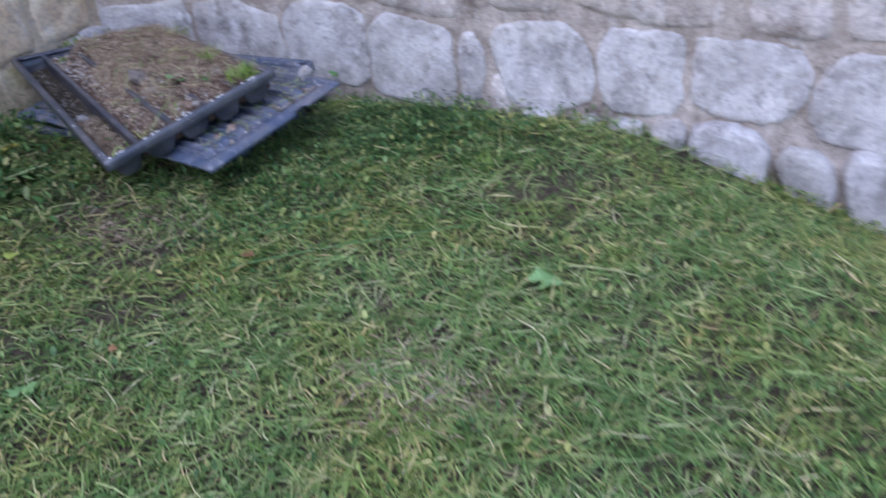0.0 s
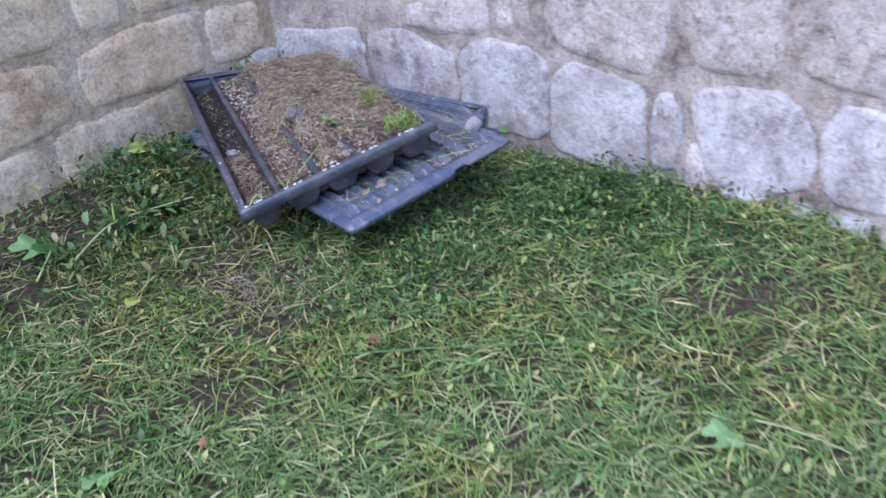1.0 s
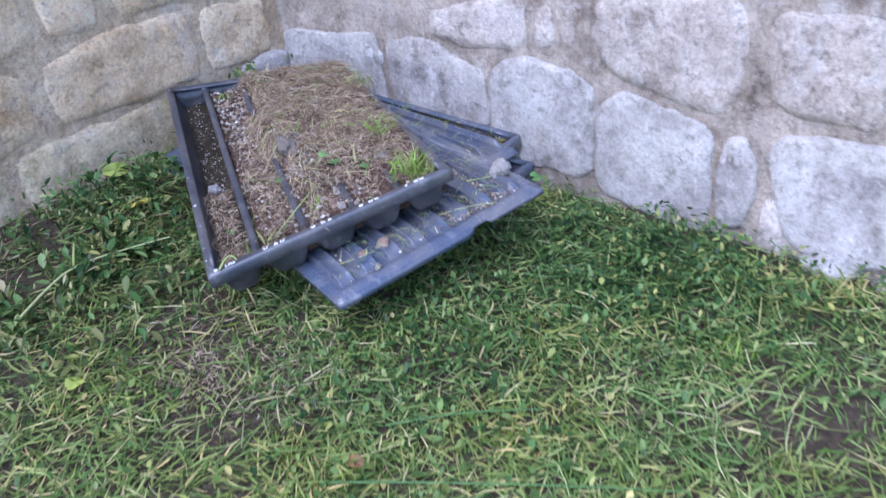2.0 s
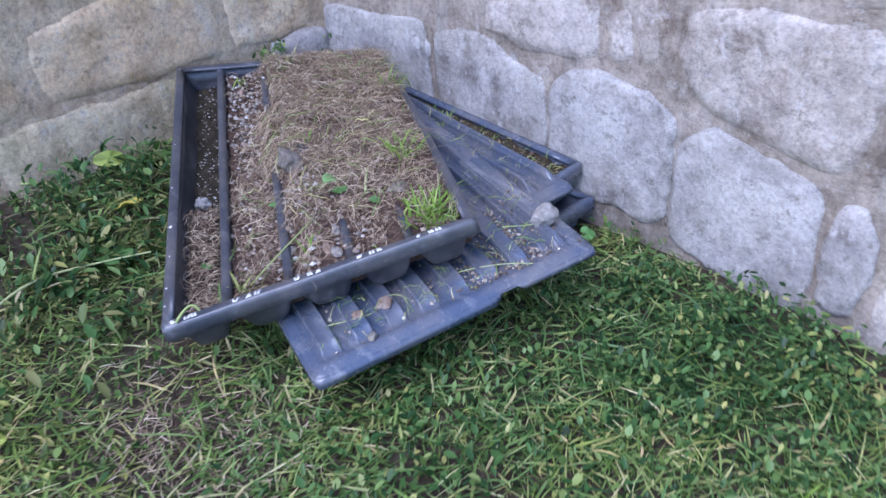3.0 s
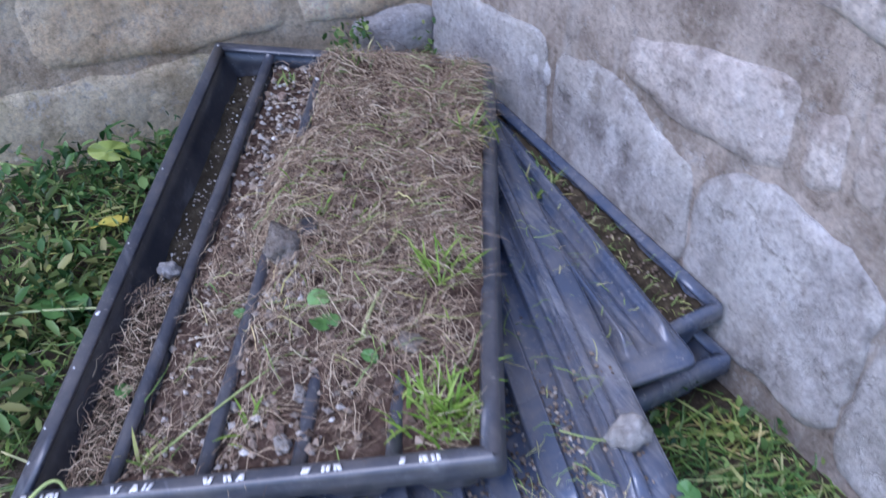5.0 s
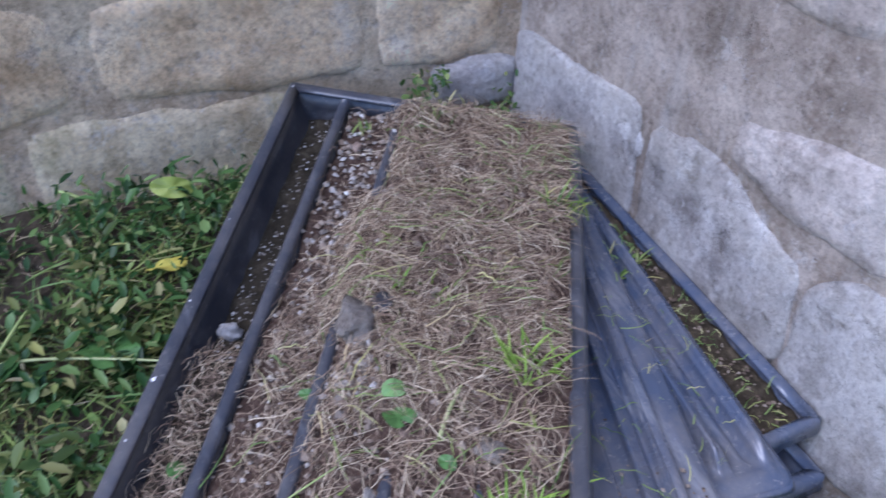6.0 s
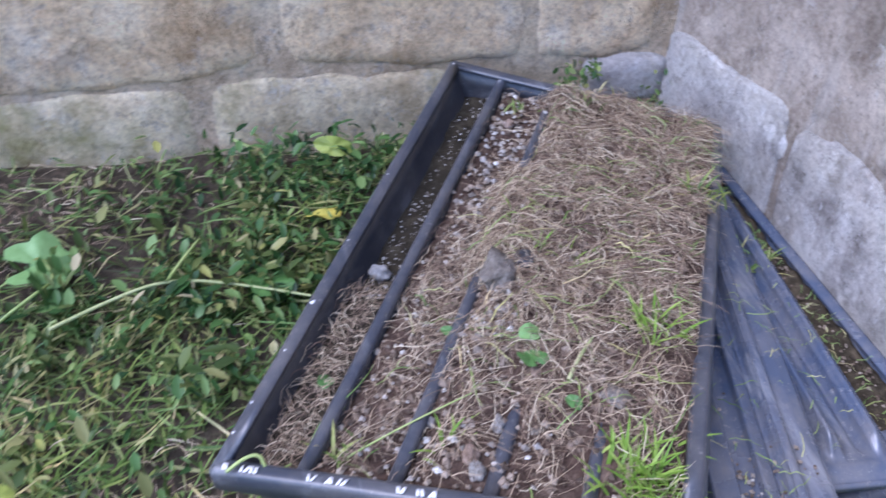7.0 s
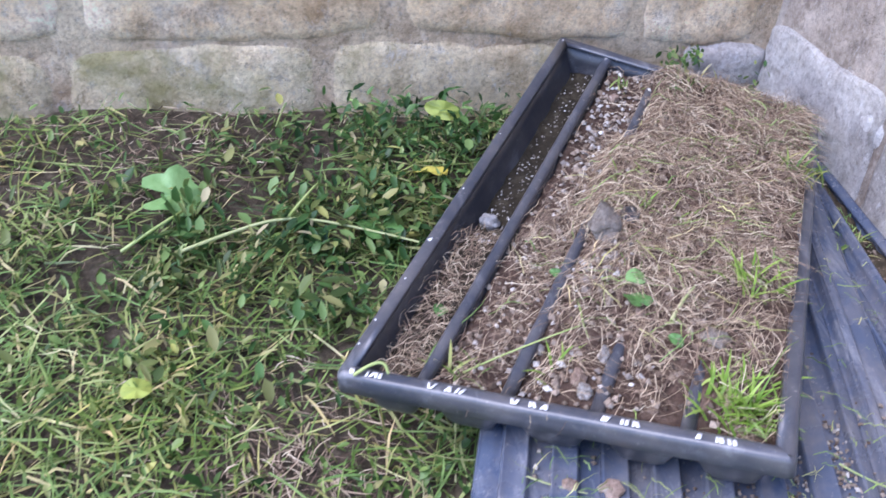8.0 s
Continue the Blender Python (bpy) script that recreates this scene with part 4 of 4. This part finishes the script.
blades("grass", 80000, (0.03, 0.09), (0.0024, 0.0056), (0.65, 0.4), 0.5, GRASS, "short mown green grass", lambda count: thinned(in_yard(count), 0.82))
blades("grass_clippings", 34000, (0.04, 0.15), (0.0013, 0.004), (0.12, 0.16), 0.45, CLIPPINGS, "pale cut grass lying on the lawn", lambda count: thinned(in_yard(count)))
leaf_litter("clover", 42000, (0.004, 0.0125), (0.006, 0.042), LEAVES, "small clover and weed leaves among the grass", lambda count: thinned(in_yard(count), 0.5))


def region(cx, cy, rx, ry, keep=0.9, clump=0.0):
    def pick(count):
        p = np.stack([rng.normal(cx, rx, count), rng.normal(cy, ry, count)], 1)
        if clump:
            thick = np.array([noise.noise((x * 11, y * 11, 4.0)) + 0.5 * noise.noise((x * 27, y * 27, 8.0)) for x, y in p])
            p = p[thick * 2.2 + 0.45 > clump * rng.random(len(p))]
        return off_bare(p[(p[:, 0] > left_x(p[:, 1]) + 0.03) & (p[:, 1] < -0.03)], keep)
    return pick


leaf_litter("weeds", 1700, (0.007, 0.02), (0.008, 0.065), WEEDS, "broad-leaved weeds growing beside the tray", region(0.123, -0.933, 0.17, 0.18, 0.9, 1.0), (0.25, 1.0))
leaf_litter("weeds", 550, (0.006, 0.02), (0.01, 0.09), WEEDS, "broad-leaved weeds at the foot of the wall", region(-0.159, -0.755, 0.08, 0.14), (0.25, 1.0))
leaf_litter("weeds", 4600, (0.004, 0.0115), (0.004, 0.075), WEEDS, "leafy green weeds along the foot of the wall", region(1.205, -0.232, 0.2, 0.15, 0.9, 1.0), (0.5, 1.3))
leaf_litter("weeds", 1000, (0.005, 0.013), (0.01, 0.05), WEEDS, "green weeds under the tray's edge", region(0.97, -0.783, 0.18, 0.18), (0.3, 1.2))
blades("weed_stems", 4600, (0.03, 0.12), (0.0018, 0.006), (0.3, 0.3), 0.5, CUTWEED, "long cut weed stems strewn beside the tray", region(0.085, -1.006, 0.23, 0.26, 0.9, 1.0))
# Grass in the dark weed colour paints shade into the gaps between leaves.
blades("weed_stems", 2600, (0.04, 0.11), (0.002, 0.0045), (0.6, 0.3), 0.8, WEEDS, "long grass along the foot of the wall, coloured dark as shaded gaps", region(1.157, -0.278, 0.22, 0.18))
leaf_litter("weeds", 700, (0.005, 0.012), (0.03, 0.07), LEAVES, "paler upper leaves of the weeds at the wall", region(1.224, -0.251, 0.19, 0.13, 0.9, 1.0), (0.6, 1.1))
leaf_litter("weeds", 1300, (0.007, 0.022), (0.02, 0.07), CUTWEED, "paler cut leaves beside the tray", region(0.075, -0.96, 0.2, 0.22, 0.9, 1.0), (0.25, 0.9))
blades("grass_clippings", 7000, (0.04, 0.12), (0.0018, 0.004), (0.2, 0.2), 0.7, CLIPPINGS, "pale cut grass on the open lawn", region(1.607, -1.481, 0.42, 0.34, 0.5, 0.8))
blades("weed_stems", 260, (0.06, 0.13), (0.0018, 0.004), (0.8, 0.3), 0.6, CLIPPINGS, "pale tall stems among the weeds at the wall", region(1.158, -0.324, 0.2, 0.14, 0.9, 0.8))
blades("dry_litter", 420, (0.03, 0.09), (0.0015, 0.0032), (0.15, 0.15), 0.8, STRAW, "bunch of yellowed dry grass on the lawn", region(1.683, -1.426, 0.1, 0.07, 0.0))
blades("dry_litter", 520, (0.015, 0.05), (0.001, 0.0026), (0.08, 0.1), 1.0, CUTWEED, "bits of cut grass on the bare soil", region(0.851, -1.262, 0.13, 0.11, 0.0))
blades("dry_litter", 900, (0.015, 0.06), (0.001, 0.0022), (0.06, 0.08), 1.0, STRAW, "dry litter on the bare soil before the trays", region(0.655, -1.011, 0.13, 0.09, 0.0))
blades("dry_litter", 700, (0.015, 0.06), (0.001, 0.0022), (0.06, 0.08), 1.0, STRAW, "dry litter on bare soil by the wall", region(-0.133, -1.281, 0.12, 0.2, 0.0))


# ---------------------------------------------------------------- single leaves, stalks and tufts
def leaf(name, place, size, turn, tilt, material, label, lobes=0, slim=0.75):
    """A leaf blade with a folded midrib; lobes: as many points as a mallow leaf has."""
    verts, faces, m = [(0.0, 0.0, 0.0)], [], 40
    for ring in (0.4, 0.75, 1.0):
        for i in range(m):
            a = 2 * math.pi * i / m
            r = 1.0
            if lobes:
                r = 0.74 + 0.26 * abs(math.cos(a * lobes / 2)) ** 1.4 + 0.02 * math.sin(a * 23)
                r *= 0.35 if abs(a - math.pi) < 0.2 else 1.0
            x, y = ring * r * math.cos(a), ring * r * math.sin(a) * (1.0 if lobes else slim)
            verts.append((x * size, y * size, size * (0.22 * abs(y) - 0.18 * x * x + 0.06 * math.sin(a * 5) * ring)))
    faces = [(0, 1 + i, 1 + (i + 1) % m) for i in range(m)]
    faces += [(1 + k * m + i, 1 + (k + 1) * m + i, 1 + (k + 1) * m + (i + 1) % m, 1 + k * m + (i + 1) % m) for k in (0, 1) for i in range(m)]
    ob = mesh_ob(name, verts, faces, material)
    ob.matrix_world = Matrix.Translation(place) @ pose(0, 0, 0, 0, 0, turn) @ pose(0, 0, 0, tilt, 10, 0)
    return tagged(ob, label, "leaf")


def stalk(name, pts, radius, material, label):
    """A cut stem along a bent line."""
    cu = bpy.data.curves.new(name, "CURVE")
    cu.dimensions, cu.bevel_depth, cu.bevel_resolution = "3D", radius, 2
    sp = cu.splines.new("NURBS")
    sp.points.add(len(pts) - 1)
    for q, p in zip(sp.points, pts):
        q.co = (*p, 1)
    sp.use_endpoint_u, sp.order_u = True, 3
    for i, q in enumerate(sp.points):
        q.radius = 1.1 - 0.6 * i / len(pts)
    cu.materials.append(material)
    return tagged(new(name, cu), label, "stalk")


STALK = leaf_material("green_stalk", (0.22, 0.30, 0.08), (0.36, 0.42, 0.15))
STALK_PALE = leaf_material("pale_stalk", (0.30, 0.34, 0.13), (0.42, 0.45, 0.21))

leaf("mallow_leaf", (0.03, -1.213, 0.055), 0.062, 100, 14, LEAF_PALE, "large pale green lobed leaf upturned on the grass", 5)
leaf("mallow_leaf", (0.088, -1.202, 0.05), 0.05, 20, -50, LEAF_GREEN, "green lobed leaf standing on edge in the grass", 5)
leaf("mallow_leaf", (0.132, -0.859, 0.05), 0.05, 200, 8, LEAF_GREEN, "dark green lobed leaf beside the tray", 5)
leaf("mallow_leaf", (1.826, -1.009, 0.03), 0.04, 60, 6, LEAF_PALE, "pale green flat leaf lying on the grass", 5)
leaf("yellow_leaf", (-0.003, -0.744, 0.075), 0.036, 240, 20, LEAF_YELLOW, "bright yellow wilted leaf among weeds", 3)
leaf("lime_leaf", (-0.165, -0.697, 0.115), 0.038, 80, 60, LEAF_LIME, "yellow-green upright leaf at the wall", 0, 0.5)
leaf("lime_leaf", (0.474, -1.24, 0.035), 0.023, 120, 12, LEAF_LIME, "yellow-green oval leaf on the grass")
leaf("brown_leaf", (1.083, -1.076, 0.03), 0.017, 20, 10, LEAF_BROWN, "small dry brown leaf on the grass")
leaf("brown_leaf", (1.018, -1.494, 0.03), 0.014, 70, 14, LEAF_BROWN, "small rusty brown leaf on the grass")
leaf("brown_leaf", (-0.134, -1.2, 0.02), 0.018, 110, 8, LEAF_BROWN, "dry reddish brown leaf on bare soil")
leaf("brown_leaf", (-0.125, -1.143, 0.02), 0.013, 40, 10, LEAF_BROWN, "dry reddish brown leaf on bare soil")
leaf("green_leaf", on1(0.353, 0.212, 0.012), 0.021, 200, 8, LEAF_GREEN, "round green leaf on the straw", 3)
leaf("green_leaf", on1(0.345, 0.245, 0.014), 0.016, 100, 16, LEAF_PALE, "curled pale green leaf on the straw")
leaf("green_leaf", on1(0.417, 0.159, 0.010), 0.011, 30, 10, LEAF_GREEN, "small green leaf on the straw")
leaf("green_leaf", on1(0.07, 0.17, 0.010), 0.014, 150, 10, LEAF_GREEN, "small dark leaf in the gutter")
leaf("green_leaf", on1(0.22, 0.26, 0.012), 0.010, 50, 10, LEAF_GREEN, "small green leaf on the straw")
leaf("green_leaf", on2(1.0, 0.07, 0.02) + Vector((0.044, -0.019, 0.0)), 0.016, 60, 20, LEAF_GREEN, "bright green leaf beside the panel", 3)
stalk("cut_stalk", [(0.184, -1.192, 0.05), (0.134, -1.09, 0.06), (0.114, -1.007, 0.065), (0.142, -0.896, 0.06), (0.189, -0.795, 0.06)], 0.003, STALK_PALE, "pale green cut stalk lying on weeds")
stalk("cut_stalk", [(0.119, -1.016, 0.065), (0.075, -0.988, 0.075), (0.036, -0.96, 0.08)], 0.003, STALK, "side shoot of a cut stalk")
stalk("cut_stalk", [(0.156, -1.293, 0.03), (0.126, -1.219, 0.07), (0.058, -1.181, 0.05), (0.011, -1.218, 0.055)], 0.003, STALK, "green stem of a mallow leaf")
stalk("cut_stalk", [(-0.136, -1.05, 0.01), (-0.252, -1.022, 0.06), (-0.292, -0.975, 0.10), (-0.283, -0.929, 0.085)], 0.0022, STALK, "pale arched stalk leaning on the wall")
stalk("cut_stalk", [(-0.102, -0.746, 0.03), (-0.178, -0.792, 0.06), (-0.254, -0.865, 0.09), (-0.283, -0.911, 0.085)], 0.0045, STALK, "thick green stalk leaning at the wall")
stalk("cut_stalk", [(-0.14, -0.746, 0.05), (-0.064, -0.701, 0.08), (-0.005, -0.71, 0.05)], 0.0018, STALK_PALE, "thin pale bent stalk among weeds")
stalk("cut_stalk", [(1.067, -0.978, 0.03), (1.165, -0.877, 0.045), (1.279, -0.795, 0.04)], 0.0018, LEAF_GREEN, "long green stem lying on the grass")
stalk("cut_stalk", [(1.071, -1.144, 0.03), (1.311, -0.989, 0.045), (1.579, -0.826, 0.04)], 0.0018, LEAF_GREEN, "long green stem lying on the grass")
stalk("cut_stalk", [(1.86, -0.939, 0.03), (1.937, -0.935, 0.04), (2.024, -0.945, 0.03)], 0.0016, STALK_PALE, "thin pale stem lying on the grass")
stalk("cut_stalk", [on1(0.03, 0.0, 0.05), on1(0.06, 0.03, 0.06), on1(0.075, 0.01, 0.03), on1(0.085, -0.01 + 0.05, 0.015)], 0.0022, STALK, "bent green stem over the tray's corner")
stalk("cut_stalk", [on1(0.405, 0.19, 0.008), on1(0.412, 0.22, 0.014), on1(0.425, 0.255, 0.012)], 0.0026, STALK_PALE, "short pale green stem on the straw")
stalk("cut_stalk", [on1(0.16, 0.05, 0.012), on1(0.21, 0.1, 0.02), on1(0.29, 0.15, 0.012)], 0.0014, STALK, "thin green stem across the gravel")
stalk("cut_stalk", [on2(0.55, 0.09, 0.012), on2(0.68, 0.07, 0.014), on2(0.78, 0.02, 0.01)], 0.001, STALK_PALE, "pale stem lying across the panel")
stalk("cut_stalk", [on2(0.80, 0.16, 0.014), on2(0.9, 0.11, 0.014), on2(0.97, 0.12, 0.012)], 0.0011, STALK, "green stem lying across the panel")
stalk("cut_stalk", [on2(0.1, 0.11, 0.012), on2(0.18, 0.09, 0.013), on2(0.25, 0.085, 0.012)], 0.001, STALK_PALE, "short pale stem on the panel")


def tuft(name, place, count, length, spread, material, label, up=(0, 0, 1)):
    pts, wid = np.zeros((count, 5, 3)), np.zeros((count, 5))
    for i in range(count):
        a, ln = rng.uniform(0, 6.283), rng.uniform(*length)
        lean = rng.uniform(0.1, 1.0)
        p = np.array(place) + np.array([rng.normal(0, spread), rng.normal(0, spread), 0])
        for k in range(5):
            pts[i, k] = p
            p = p + ln / 4 * np.array([math.cos(a) * math.sin(lean), math.sin(a) * math.sin(lean), math.cos(lean)])
            lean += 0.22
        wid[i] = rng.uniform(0.003, 0.005) * np.array([0.8, 1, 0.9, 0.6, 0.1])
    return tagged(strips(name, pts, wid, material), label, "grass tuft", kind="stuff")


tuft("grass_tuft", on1(0.505, 0.075, -0.005), 120, (0.028, 0.062), 0.021, TUFT, "bright lime-green grass tuft at the tray's corner")
tuft("grass_tuft", on1(0.50, 0.29, -0.005), 36, (0.03, 0.065), 0.016, TUFT, "thin green grass growing in the straw")
tuft("grass_tuft", on1(0.27, 0.5, -0.005), 14, (0.02, 0.04), 0.02, TUFT, "sparse young grass in the straw")
tuft("grass_tuft", on1(0.17, 0.83, -0.005), 16, (0.02, 0.04), 0.012, GRASS, "young grass at the back of the tray")
tuft("grass_tuft", on1(0.11, 0.06, -0.005), 18, (0.02, 0.05), 0.014, GRASS, "young grass in the gutter")
tuft("grass_tuft", AT4(0.86, 0.5, 0.0), 26, (0.02, 0.05), 0.02, GRASS, "grass growing at the wall behind the panels")
tuft("grass_tuft", (1.477, -0.437, 0.0), 50, (0.03, 0.07), 0.025, TUFT, "bright green tuft on the lawn")


def wall_weed(place, count, label):
    v, f = [], []
    for i in range(count):
        c = Vector(place) + Vector((rng.uniform(0.0, 0.05), rng.uniform(-0.045, 0.045), rng.uniform(-0.02, 0.05)))
        s, q = rng.uniform(0.005, 0.012), Euler(rng.uniform(-1.2, 1.2, 3)).to_matrix()
        base = len(v)
        v += [c + q @ Vector(p) * s for p in ((-1, 0, 0), (-0.3, 0.5, 0.1), (0.6, 0.35, 0.1), (1, 0, 0), (0.6, -0.35, 0.1), (-0.3, -0.5, 0.1))]
        f.append(tuple(base + k for k in range(6)))
    return tagged(mesh_ob("wall_weed", v, f, LEAVES), label, "weed", kind="stuff")


wall_weed((left_x(-0.21) + 0.02, -0.21, 0.205), 70, "small green weed growing out of the wall joint")
wall_weed((left_x(-0.06) + 0.04, -0.07, 0.125), 70, "green weed at the foot of the corner")
wall_weed((left_x(-0.01) + 0.02, -0.02, 0.19), 16, "tiny green weed in the corner")


# ---------------------------------------------------------------- crumbs on the panels
def flat(u, v):
    return 0.011


straw("grass_clippings", 130, lambda: (rng.uniform(0.04, 0.5), rng.uniform(0.02, 0.2)), 1.4, (0.008, 0.05), 0.0013, CLIPPINGS, "bits of cut grass scattered on the panel", flat, "grass", AT2)
straw("grass_clippings", 50, lambda: (rng.uniform(0.4, 0.55), rng.uniform(0.05, 0.6)), 1.4, (0.008, 0.05), 0.0013, CLIPPINGS, "bits of cut grass along the panel's edge", flat, "grass", AT2)
straw("grass_clippings", 60, lambda: (rng.uniform(0.42, 0.55), rng.uniform(0.03, 0.5)), 1.4, (0.008, 0.04), 0.0012, CLIPPINGS, "bits of cut grass on the lower panel", flat, "grass", AT3)
straw("grass_clippings", 100, lambda: (rng.uniform(W - 0.1, W - 0.035), rng.uniform(0.03, 0.7)), 1.5, (0.008, 0.035), 0.0015, CLIPPINGS, "cut grass on the wet soil of the gutter", lambda u, v: -0.006, "grass", AT4)
gravel("soil_crumbs", 700, lambda: on2(min(0.97, max(0.3, rng.normal(0.72, 0.12))), abs(rng.normal(0.12, 0.09)) + 0.03, 0.004), (0.001, 0.004), "dry brown soil crumbs on the panel", CRUMBS, "soil")
gravel("soil_crumbs", 420, lambda: AT4(rng.uniform(1 - 0.11 / W, 1 - 0.03 / W), rng.uniform(0.03, 0.85), -0.008), (0.0012, 0.0045), "crumbs of brown soil in the gutter", CRUMBS, "soil")
gravel("soil_crumbs", 1100, lambda: on1(rng.uniform(0.13, 0.53), rng.uniform(0.04, 0.86), 0.003), (0.002, 0.0085), "crumbs of brown soil among the straw", CRUMBS, "soil")


# ---------------------------------------------------------------- lawn behind the camera
def outer_yard(count):
    p = np.stack([rng.uniform(-1.6, 7.0, count), rng.uniform(-8.0, 0.0, count)], 1)
    inner = (p[:, 0] < 2.85) & (p[:, 1] > -2.65)
    return p[~inner & (p[:, 0] > left_x(p[:, 1]) + 0.05) & (p[:, 1] < -0.06)]


blades("grass", 60000, (0.06, 0.16), (0.006, 0.013), (0.6, 0.35), 0.6, GRASS, "mown green lawn further from the wall", outer_yard)
tuft("grass_tuft", on1(0.16, 0.06, -0.004), 16, (0.02, 0.045), 0.018, GRASS, "young grass at the front of the tray")
tuft("grass_tuft", on1(0.28, 0.09, -0.004), 12, (0.02, 0.04), 0.016, TUFT, "young grass at the front of the tray")
tuft("grass_tuft", on1(0.36, 0.42, -0.004), 12, (0.015, 0.035), 0.02, TUFT, "sparse young grass in the straw")
tuft("grass_tuft", on1(0.545, 0.62, 0.004), 22, (0.03, 0.06), 0.016, GRASS, "grass hanging over the tray's rim")
tuft("grass_tuft", on1(0.3, 0.87, 0.0), 18, (0.015, 0.035), 0.03, GRASS, "young grass along the back of the tray")
leaf("mallow_leaf", (0.924, -1.668, 0.03), 0.032, 140, 8, LEAF_PALE, "pale green leaf lying on the lawn", 5)
